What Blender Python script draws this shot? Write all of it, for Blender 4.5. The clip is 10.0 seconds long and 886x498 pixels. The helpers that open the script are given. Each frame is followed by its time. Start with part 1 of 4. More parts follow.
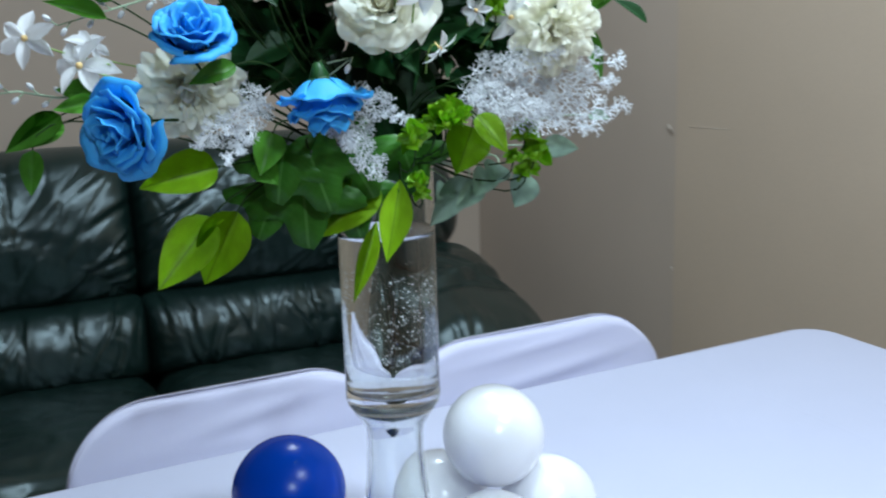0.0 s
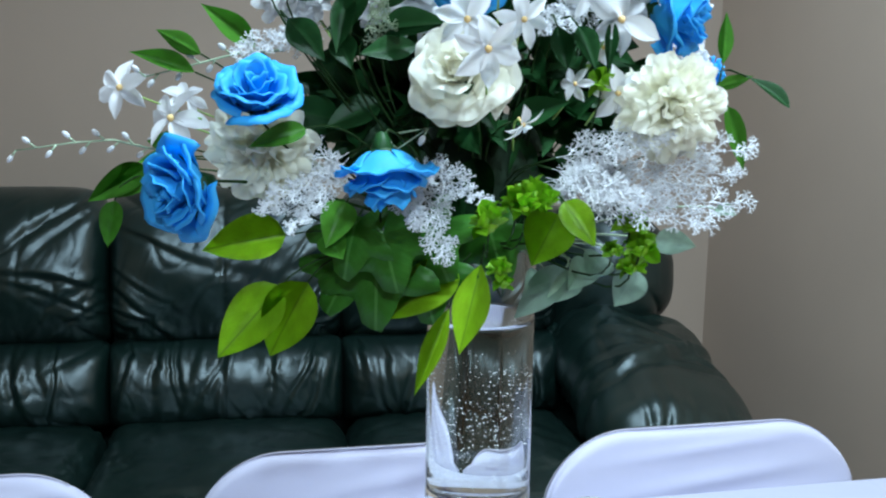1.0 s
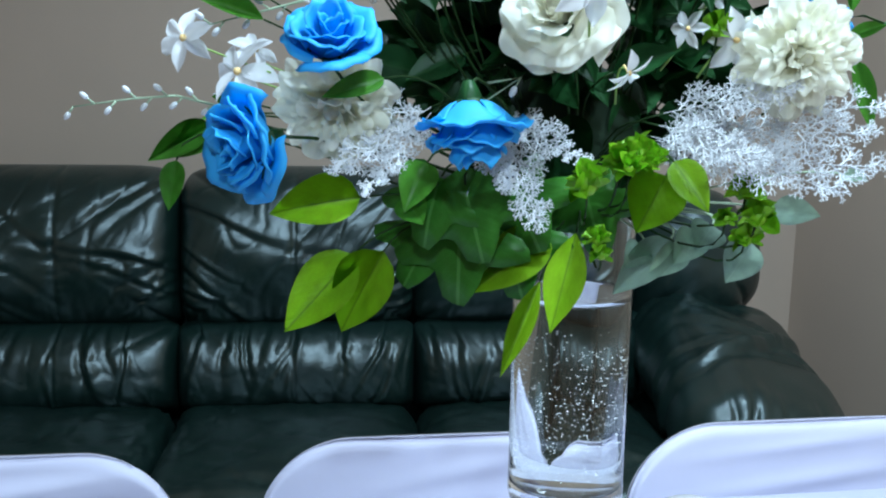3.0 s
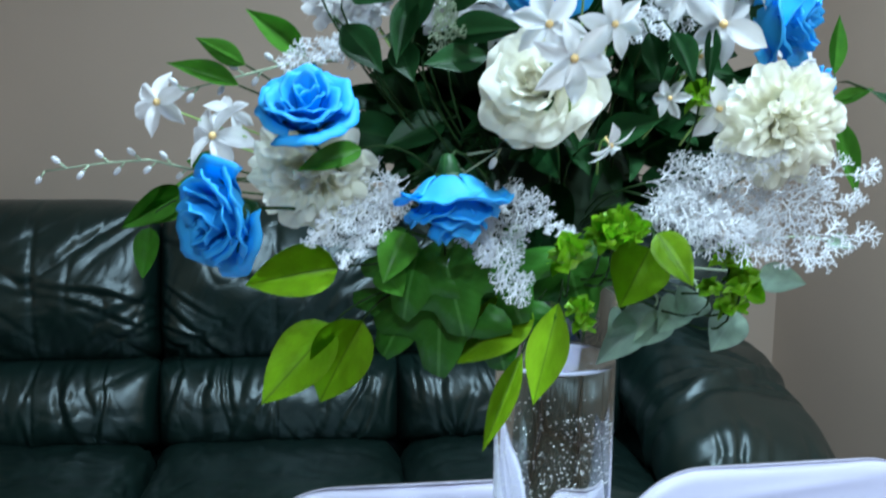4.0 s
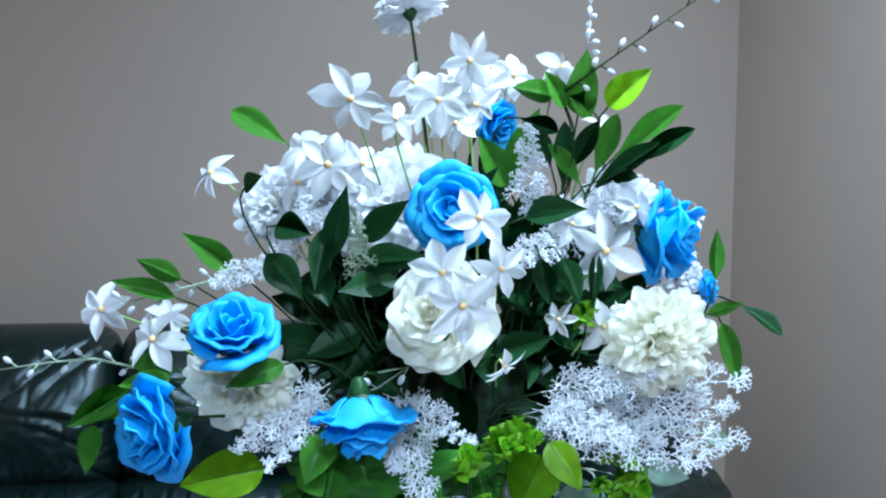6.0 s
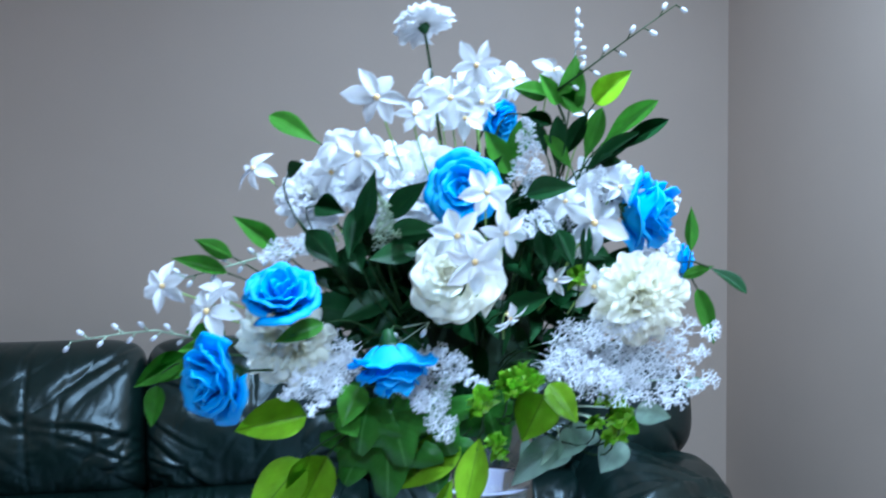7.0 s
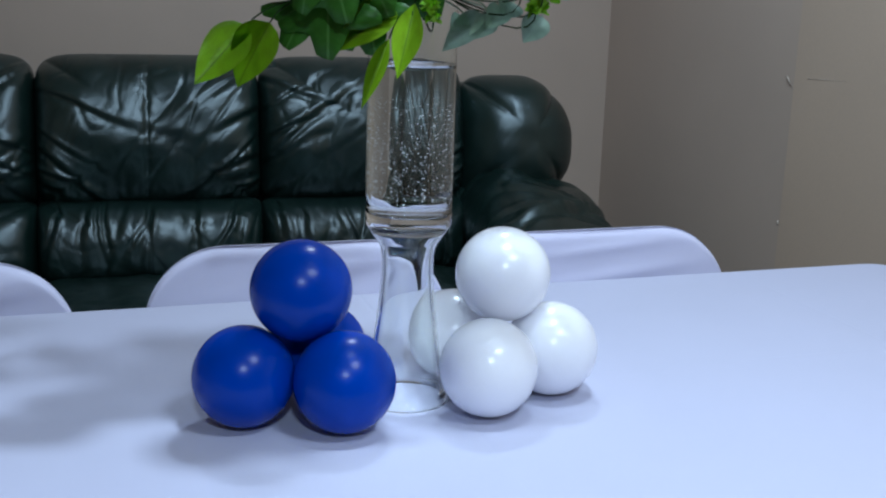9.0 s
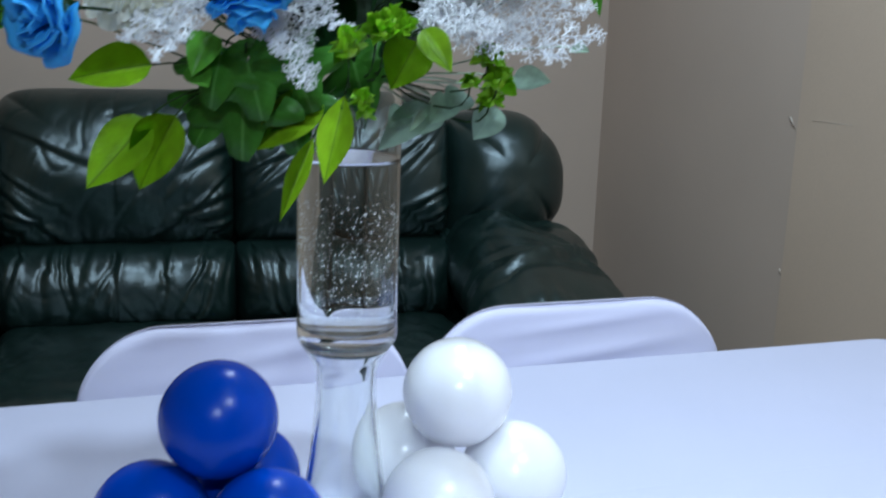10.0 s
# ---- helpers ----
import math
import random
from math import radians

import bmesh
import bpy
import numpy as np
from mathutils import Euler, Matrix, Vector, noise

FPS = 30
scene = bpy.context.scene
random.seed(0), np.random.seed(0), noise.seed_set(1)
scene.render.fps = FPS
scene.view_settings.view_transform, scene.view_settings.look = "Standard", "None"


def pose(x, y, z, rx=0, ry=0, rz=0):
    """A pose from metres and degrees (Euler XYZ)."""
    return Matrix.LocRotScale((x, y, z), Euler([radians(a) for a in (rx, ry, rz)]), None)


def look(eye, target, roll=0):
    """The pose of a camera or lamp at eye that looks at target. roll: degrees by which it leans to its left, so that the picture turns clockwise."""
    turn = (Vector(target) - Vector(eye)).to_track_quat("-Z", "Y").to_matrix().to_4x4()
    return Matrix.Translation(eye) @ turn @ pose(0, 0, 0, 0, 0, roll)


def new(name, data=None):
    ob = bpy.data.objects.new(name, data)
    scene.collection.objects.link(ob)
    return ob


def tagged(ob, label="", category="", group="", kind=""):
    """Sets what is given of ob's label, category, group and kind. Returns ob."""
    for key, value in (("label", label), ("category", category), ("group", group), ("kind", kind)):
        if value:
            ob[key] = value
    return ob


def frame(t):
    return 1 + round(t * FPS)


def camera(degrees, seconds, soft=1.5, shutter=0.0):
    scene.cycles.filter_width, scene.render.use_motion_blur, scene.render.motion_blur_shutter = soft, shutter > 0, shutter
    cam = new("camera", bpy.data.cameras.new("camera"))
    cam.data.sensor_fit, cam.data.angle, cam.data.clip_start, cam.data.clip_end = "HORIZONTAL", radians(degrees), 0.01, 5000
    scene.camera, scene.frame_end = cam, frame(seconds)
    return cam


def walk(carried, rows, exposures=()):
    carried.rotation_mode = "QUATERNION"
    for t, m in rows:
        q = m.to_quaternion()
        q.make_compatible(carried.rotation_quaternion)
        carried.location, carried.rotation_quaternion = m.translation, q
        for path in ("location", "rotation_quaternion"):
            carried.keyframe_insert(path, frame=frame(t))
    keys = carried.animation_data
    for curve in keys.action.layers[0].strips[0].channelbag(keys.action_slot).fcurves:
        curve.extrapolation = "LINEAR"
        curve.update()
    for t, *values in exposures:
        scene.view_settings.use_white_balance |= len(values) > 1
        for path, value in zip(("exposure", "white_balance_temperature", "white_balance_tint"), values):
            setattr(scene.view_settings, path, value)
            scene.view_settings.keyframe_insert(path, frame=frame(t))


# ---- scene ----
cam = camera(44.0, 10.0, soft=2.1, shutter=0.3)
PATH = [
    (0, (-0.340, -0.935, 1.324), (0.405, 0.822, 0.875), -1.7),
    (0.5, (-0.199, -0.919, 1.328), (0.191, 0.962, 0.930), -0.8),
    (1, (-0.173, -0.884, 1.334), (0.128, 1.020, 0.975), 0.9),
    (1.5, (-0.179, -0.838, 1.317), (0.036, 1.075, 0.948), 1),
    (2, (-0.171, -0.824, 1.306), (0.021, 1.092, 0.937), 1.1),
    (2.5, (-0.174, -0.813, 1.302), (0.015, 1.104, 0.928), 1),
    (2.7, (-0.174, -0.809, 1.301), (-0.001, 1.108, 0.925), 1),
    (3.8, (-0.175, -0.793, 1.323), (0.025, 1.121, 0.944), 0.8),
    (4, (-0.170, -0.785, 1.334), (0.035, 1.134, 0.989), 0.7),
    (4.5, (-0.150, -0.778, 1.366), (0.070, 1.145, 1.055), 0.5),
    (5, (-0.139, -0.778, 1.399), (0.106, 1.146, 1.112), 0.6),
    (5.5, (-0.141, -0.802, 1.425), (0.112, 1.125, 1.172), 0.7),
    (5.7, (-0.138, -0.820, 1.433), (0.117, 1.111, 1.208), 0.6),
    (6.8, (-0.140, -0.967, 1.416), (0.114, 0.972, 1.265), -0.6),
    (7, (-0.165, -0.996, 1.398), (0.086, 0.943, 1.261), -0.7),
    (7.5, (-0.251, -1.075, 1.349), (0.001, 0.865, 1.207), -0.6),
    (8, (-0.258, -1.108, 1.284), (0.035, 0.815, 1.037), -0.3),
    (8.5, (-0.249, -1.106, 1.231), (0.163, 0.763, 0.806), 0.5),
    (9, (-0.242, -1.095, 1.196), (0.230, 0.749, 0.724), 1.8),
    (9.1, (-0.242, -1.088, 1.196), (0.238, 0.780, 0.708), 2),
    (9.5, (-0.229, -1.046, 1.204), (0.246, 0.801, 0.748), 2.4),
    (10, (-0.148, -0.939, 1.260), (0.315, 0.910, 0.797), 2),
]
walk(cam, [(t, look(eye, target, roll)) for t, eye, target, roll in PATH],
     exposures=[(0, 0.13, 6250, 4), (1, 0.36, 6050, 2), (2.5, 0.42, 5850, 1), (4.5, 0.36, 5950, 1), (5.5, 0.42, 5650, 2), (7, 0.58, 5100, 6),
                (7.5, 0.64, 5150, 6), (8, 0.4, 5400, 7), (8.5, 0.02, 5800, 8), (9, -0.2, 5900, 8), (9.5, -0.12, 5900, 8), (10, 0.08, 6000, 6)])


# ---- world and lamps ----
world = bpy.data.worlds.new("world")
scene.world = world
world.use_nodes = True
world.node_tree.nodes["Background"].inputs[0].default_value = (0.6, 0.7, 1.0, 1)
world.node_tree.nodes["Background"].inputs[1].default_value = 0.05


# ---- materials ----
def material(name, color, rough=0.5, metal=0.0, vary=0.12, scale=8.0, bump=0.0, bump_scale=60.0, sheen=0.0,
             spread=0.0, spec=0.5, through_light=0.0, coat=0.0):
    """A surface with colour variation at two scales and a fine relief."""
    m = bpy.data.materials.new(name)
    m.use_nodes = True
    n, l = m.node_tree.nodes, m.node_tree.links
    b = n["Principled BSDF"]
    b.inputs["Roughness"].default_value = rough
    b.inputs["Metallic"].default_value = metal
    b.inputs["Specular IOR Level"].default_value = spec
    b.inputs["Sheen Weight"].default_value = sheen
    b.inputs["Coat Weight"].default_value = coat
    b.inputs["Coat Roughness"].default_value = 0.2
    co = n.new("ShaderNodeTexCoord")
    big = n.new("ShaderNodeTexNoise")
    big.inputs["Scale"].default_value, big.inputs["Detail"].default_value = scale, 5
    fine = n.new("ShaderNodeTexNoise")
    fine.inputs["Scale"].default_value, fine.inputs["Detail"].default_value = bump_scale, 4
    l.new(co.outputs["Object"], big.inputs["Vector"])
    l.new(co.outputs["Object"], fine.inputs["Vector"])
    mix = n.new("ShaderNodeMath")
    mix.operation = "MULTIPLY_ADD"
    l.new(big.outputs["Fac"], mix.inputs[0])
    mix.inputs[1].default_value = 0.7
    half = n.new("ShaderNodeMath")
    half.operation = "MULTIPLY"
    half.inputs[1].default_value = 0.3
    l.new(fine.outputs["Fac"], half.inputs[0])
    l.new(half.outputs[0], mix.inputs[2])
    ramp = n.new("ShaderNodeValToRGB")
    ramp.color_ramp.elements[0].position, ramp.color_ramp.elements[1].position = 0.3, 0.7
    ramp.color_ramp.elements[0].color = (*[c * (1 - vary) for c in color], 1)
    ramp.color_ramp.elements[1].color = (*[min(1, c * (1 + vary)) for c in color], 1)
    l.new(mix.outputs[0], ramp.inputs[0])
    out = ramp.outputs[0]
    if spread:
        info = n.new("ShaderNodeObjectInfo")
        hsv = n.new("ShaderNodeHueSaturation")
        rng = n.new("ShaderNodeMapRange")
        rng.inputs[3].default_value, rng.inputs[4].default_value = 1 - spread, 1 + spread
        l.new(info.outputs["Random"], rng.inputs[0])
        l.new(rng.outputs[0], hsv.inputs["Value"])
        l.new(out, hsv.inputs["Color"])
        out = hsv.outputs[0]
    l.new(out, b.inputs["Base Color"])
    if bump:
        bp = n.new("ShaderNodeBump")
        bp.inputs["Strength"].default_value, bp.inputs["Distance"].default_value = bump, 0.002
        l.new(fine.outputs["Fac"], bp.inputs["Height"])
        l.new(bp.outputs[0], b.inputs["Normal"])
    if through_light:
        tr = n.new("ShaderNodeBsdfTranslucent")
        l.new(out, tr.inputs["Color"])
        ms = n.new("ShaderNodeMixShader")
        ms.inputs[0].default_value = through_light
        l.new(b.outputs[0], ms.inputs[1])
        l.new(tr.outputs[0], ms.inputs[2])
        l.new(ms.outputs[0], n["Material Output"].inputs["Surface"])
    return m


def glass(name, color, ior, rough=0.0):
    m = bpy.data.materials.new(name)
    m.use_nodes = True
    b = m.node_tree.nodes["Principled BSDF"]
    b.inputs["Base Color"].default_value = (*color, 1)
    b.inputs["Transmission Weight"].default_value = 1
    b.inputs["Roughness"].default_value = rough
    b.inputs["IOR"].default_value = ior
    return m


def glow(name, color, strength):
    m = bpy.data.materials.new(name)
    m.use_nodes = True
    b = m.node_tree.nodes["Principled BSDF"]
    b.inputs["Emission Color"].default_value = (*color, 1)
    b.inputs["Emission Strength"].default_value = strength
    return m


WALL = material("wall_paint", (0.525, 0.42, 0.34), 0.6, vary=0.05, scale=2.5, bump=0.12, bump_scale=220)
PANEL = material("panel_paint", (0.568, 0.442, 0.333), 0.5, vary=0.06, scale=2.0, bump=0.1, bump_scale=160)
CEIL = material("ceiling_paint", (0.78, 0.77, 0.75), 0.8, vary=0.03, scale=3, bump=0.2, bump_scale=90)


def pressed_folds(m, pitch):
    """Adds the sharp fold lines of a cloth fresh from its pack, and a slow unevenness."""
    n, l = m.node_tree.nodes, m.node_tree.links
    co = [k for k in n if k.type == "TEX_COORD"][0]
    sep = n.new("ShaderNodeSeparateXYZ")
    l.new(co.outputs["Object"], sep.inputs[0])
    height = None
    for axis in ("X", "Y"):
        fold = n.new("ShaderNodeMath")
        fold.operation = "PINGPONG"
        l.new(sep.outputs[axis], fold.inputs[0])
        fold.inputs[1].default_value = pitch
        edge = n.new("ShaderNodeMapRange")
        edge.interpolation_type = "SMOOTHSTEP"
        edge.inputs[1].default_value, edge.inputs[2].default_value = 0.0, 0.006
        l.new(fold.outputs[0], edge.inputs[0])
        if height is None:
            height = edge.outputs[0]
        else:
            both = n.new("ShaderNodeMath")
            l.new(height, both.inputs[0])
            l.new(edge.outputs[0], both.inputs[1])
            height = both.outputs[0]
    slow = n.new("ShaderNodeTexNoise")
    slow.inputs["Scale"].default_value = 5.0
    l.new(co.outputs["Object"], slow.inputs["Vector"])
    total = n.new("ShaderNodeMath")
    total.operation = "MULTIPLY_ADD"
    l.new(slow.outputs["Fac"], total.inputs[0])
    total.inputs[1].default_value = 6.0
    l.new(height, total.inputs[2])
    bp = n.new("ShaderNodeBump")
    bp.inputs["Strength"].default_value, bp.inputs["Distance"].default_value = 0.2, 0.0012
    l.new(total.outputs[0], bp.inputs["Height"])
    old = n["Principled BSDF"].inputs["Normal"].links[0].from_node
    l.new(bp.outputs[0], old.inputs["Normal"])
    return m


FLOOR = material("floor_boards", (0.20, 0.13, 0.08), 0.45, vary=0.3, scale=5, bump=0.1)
LEATHER = material("green_black_leather", (0.0065, 0.0175, 0.0145), 0.31, vary=0.3, scale=9, bump=0.25, bump_scale=420, spec=1.0)
CLOTH = material("white_polyester", (0.52, 0.525, 0.665), 0.75, vary=0.02, scale=6, bump=0.15, bump_scale=900, sheen=0.1)
pressed_folds(CLOTH, 0.31)
SPANDEX = material("white_spandex", (0.64, 0.63, 0.80), 0.6, vary=0.03, scale=7, bump=0.1, bump_scale=800, sheen=0.15)
BLUE_BALL = material("blue_plastic", (0.0, 0.039, 0.35), 0.26, vary=0.06, scale=12, bump=0.03, bump_scale=300, coat=0.0, spec=0.2)
WHITE_BALL = material("white_plastic", (0.86, 0.86, 0.92), 0.27, vary=0.02, scale=12, bump=0.03, bump_scale=300, coat=0.2)
LEATHER.node_tree.nodes["Principled BSDF"].inputs["Specular Tint"].default_value = (0.82, 0.95, 1.0, 1)
for soft_plastic in (WHITE_BALL,):
    shell = soft_plastic.node_tree.nodes["Principled BSDF"]
    shell.inputs["Subsurface Weight"].default_value = 1.0
    shell.inputs["Subsurface Radius"].default_value = (1.0, 1.0, 1.0)
    shell.inputs["Subsurface Scale"].default_value = 0.035
GLASS = glass("clear_glass", (0.97, 0.99, 0.98), 1.48)
WATER = glass("water", (0.98, 0.99, 1.0), 1.33)
BUBBLE = material("air_bubble", (0.95, 0.96, 0.98), 0.1, vary=0.02)
METAL = material("grey_metal", (0.5, 0.5, 0.5), 0.35, metal=1.0)
SCAR = material("wall_scar", (0.60, 0.52, 0.44), 0.8, vary=0.2, scale=80)
LAMP = glow("lamp_glow", (0.86, 0.92, 1.0), 6.0)


# ---- building helpers ----
def part(name, bm, mat, parent=None, label="", smooth=True):
    me = bpy.data.meshes.new(name)
    bm.to_mesh(me)
    bm.free()
    if smooth:
        for p in me.polygons:
            p.use_smooth = True
    me.materials.append(mat)
    ob = new(name, me)
    if parent:
        ob.parent = parent
    return tagged(ob, label) if label else ob


def box(bm, lo, hi, bevel=0.0, seg=2):
    m = Matrix.Translation([(a + b) / 2 for a, b in zip(lo, hi)]) @ Matrix.Diagonal((*[b - a for a, b in zip(lo, hi)], 1))
    made = bmesh.ops.create_cube(bm, size=1, matrix=m)
    if bevel:
        edges = {e for v in made["verts"] for e in v.link_edges}
        bmesh.ops.bevel(bm, geom=list(edges), offset=bevel, segments=seg, profile=0.5, affect="EDGES")
    return bm


def lathe(bm, profile, seg=48, center=(0, 0)):
    """Spin (radius, z) pairs round a vertical axis."""
    rings = []
    for r, z in profile:
        if r < 1e-6:
            rings.append([bm.verts.new((center[0], center[1], z))])
        else:
            rings.append([bm.verts.new((center[0] + r * math.cos(a), center[1] + r * math.sin(a), z))
                          for a in (2 * math.pi * k / seg for k in range(seg))])
    for a, b in zip(rings, rings[1:]):
        for k in range(seg):
            q = [a[k % len(a)], a[(k + 1) % len(a)], b[(k + 1) % len(b)], b[k % len(b)]]
            q = list(dict.fromkeys(q))
            if len(q) > 2:
                bm.faces.new(q)
    bmesh.ops.recalc_face_normals(bm, faces=bm.faces[:])
    return bm


def tube(bm, points, r0, r1, seg=5):
    """A tapered stem along points."""
    rings = []
    n = len(points)
    for i, p in enumerate(points):
        p = Vector(p)
        d = (Vector(points[min(i + 1, n - 1)]) - Vector(points[max(i - 1, 0)])).normalized()
        s = d.orthogonal().normalized()
        t = d.cross(s)
        r = r0 + (r1 - r0) * i / (n - 1)
        rings.append([bm.verts.new(p + r * (math.cos(a) * s + math.sin(a) * t)) for a in (2 * math.pi * k / seg for k in range(seg))])
    for a, b in zip(rings, rings[1:]):
        j = min(range(seg), key=lambda q: (b[q].co - a[0].co).length)
        for k in range(seg):
            bm.faces.new((a[k], a[(k + 1) % seg], b[(k + 1 + j) % seg], b[(k + j) % seg]))
    bm.faces.new(rings[0][::-1])
    bm.faces.new(rings[-1])
    bmesh.ops.recalc_face_normals(bm, faces=bm.faces[:])
    return bm


def empty(name, place=(0, 0, 0), turn=0.0):
    ob = new(name)
    ob.matrix_basis = pose(*place, 0, 0, turn)
    return ob


# ---- setting ----
EAST_TURN = 6.5
WALL_Y, CORNER_X = 2.25, 1.143


def setting(name, bm, mat, label, category, smooth=False):
    return tagged(part(name, bm, mat, smooth=smooth), label, category, kind="structure")


setting("floor", box(bmesh.new(), (-3.2, -5.2, -0.12), (3.2, 2.5, 0)), FLOOR, "brown wooden floor of the room", "floor")
setting("wall_north", box(bmesh.new(), (-3.2, WALL_Y, 0), (CORNER_X + 0.5, WALL_Y + 0.15, 2.5)), WALL,
        "plain taupe painted wall behind the sofa", "wall")
setting("wall_west", box(bmesh.new(), (-3.2, -5.2, 0), (-3.05, WALL_Y, 2.5)), WALL, "plain taupe painted wall", "wall")
setting("wall_south", box(bmesh.new(), (-3.05, -5.2, 0), (3.2, -5.05, 2.5)), WALL, "plain taupe painted wall", "wall")
east = setting("wall_east", box(bmesh.new(), (0, -0.94, 0), (0.15, 0.02, 2.5)), WALL, "taupe painted wall beside the sofa", "wall")
east.matrix_basis = pose(CORNER_X, WALL_Y, 0, 0, 0, EAST_TURN)
board = setting("wall_east_panel", box(bmesh.new(), (-0.0025, -7.6, 0), (0.15, -0.94, 2.5)), PANEL,
                "taupe painted wall board with a visible upright joint", "wall")
board.matrix_basis = pose(CORNER_X, WALL_Y, 0, 0, 0, EAST_TURN)
setting("ceiling", box(bmesh.new(), (-3.2, -5.2, 2.5), (3.2, 2.5, 2.62)), CEIL, "plain white ceiling", "ceiling")


def ceiling_lamp(x, y, r, watts):
    lamp = empty("ceiling_lamp", (x, y, 2.5))
    tagged(lamp, "round flush white ceiling lamp, unseen, switched on", "lamp", group="ceiling lamps")
    part("housing", lathe(bmesh.new(), [(0, 0), (r + 0.02, 0), (r + 0.02, -0.03), (r, -0.035), (r, -0.01), (0, -0.01)], 40), CEIL, lamp)
    part("diffuser", lathe(bmesh.new(), [(r - 0.002, -0.012), (r - 0.002, -0.03), (r * 0.8, -0.045), (0, -0.05)], 40), LAMP, lamp)
    d = bpy.data.lights.new("lamp_light", "AREA")
    d.shape, d.size, d.energy, d.color = "DISK", 2 * r, watts, (0.74, 0.88, 1.0)
    o = new("lamp_light", d)
    o.parent = lamp
    o.location = (0, 0, -0.06)
    return lamp


def scar(points, r, label):
    o = part("wall_scar", tube(bmesh.new(), points, r, r * 0.5, 5), SCAR)
    o.matrix_basis = pose(CORNER_X, WALL_Y, 0, 0, 0, EAST_TURN)
    return tagged(o, label, "scratch")


scar([(-0.006, -0.915, 0.985), (-0.008, -0.925, 0.978), (-0.006, -0.932, 0.966)], 0.0026, "small pale chip in the painted wall joint")
scar([(-0.0028, -0.99, 0.985), (-0.0032, -1.03, 0.988), (-0.0028, -1.12, 0.992)], 0.0008, "thin scratch across the painted wall board")
scar([(-0.002, -0.932, 0.625), (-0.003, -0.936, 0.615)], 0.0025, "small pale chip in the painted wall joint")

ceiling_lamp(0.20, -0.25, 0.05, 20)
ceiling_lamp(0.50, -1.15, 0.20, 17)
ceiling_lamp(0.40, 0.95, 0.03, 12)
# unseen fill lamp, added to brighten the sides that face the camera
ceiling_lamp(-0.3, -2.3, 0.08, 38)


# ---- sofa ----
def block(bm, center, half, r=0.06, n=(44, 10, 30), tilt=0.0, relief=None, crown=0.0, bank=0.0, bulge=0.25):
    """A stuffed upholstery block with an even grid: rounded box, bulged, with creases given by relief(x, y, z) (-1..1 each)."""
    rot = Matrix.Rotation(bank, 3, "Y") @ Matrix.Rotation(tilt, 3, "X")
    c = Vector(center)
    seen = {}

    def vert(x, y, z):
        key = (round(x, 5), round(y, 5), round(z, 5))
        if key not in seen:
            p = Vector((x * half[0], y * half[1], z * half[2]))
            q = Vector([max(-h + r, min(h - r, v)) for v, h in zip(p, half)])
            d = p - q
            if d.length > 1e-9:
                p = q + d.normalized() * min(r, max(abs(v) for v in d))
                nrm = d.normalized()
            else:
                nrm = Vector((0, 0, 0))
            swell = (1 - x * x) * (1 - z * z)
            p.y += (1 if y > 0 else -1) * abs(y) * bulge * half[1] * swell
            if z > 0:
                p.z += crown * (1 - x * x) * (1 - 0.6 * y * y) * z
            if relief:
                p += (nrm if nrm.length else Vector((0, -1, 0))) * relief(x, y, z)
            seen[key] = bm.verts.new(c + rot @ p)
        return seen[key]

    def face(f, na, nb):
        for i in range(na):
            for j in range(nb):
                a0, a1, b0, b1 = -1 + 2 * i / na, -1 + 2 * (i + 1) / na, -1 + 2 * j / nb, -1 + 2 * (j + 1) / nb
                bm.faces.new([vert(*f(*t)) for t in ((a0, b0), (a1, b0), (a1, b1), (a0, b1))])

    nx, ny, nz = n
    face(lambda a, b: (a, -1, b), nx, nz)
    face(lambda a, b: (-a, 1, b), nx, nz)
    face(lambda a, b: (a, b, 1), nx, ny)
    face(lambda a, b: (a, -b, -1), nx, ny)
    face(lambda a, b: (1, a, b), ny, nz)
    face(lambda a, b: (-1, -a, b), ny, nz)
    bmesh.ops.recalc_face_normals(bm, faces=bm.faces[:])
    return bm


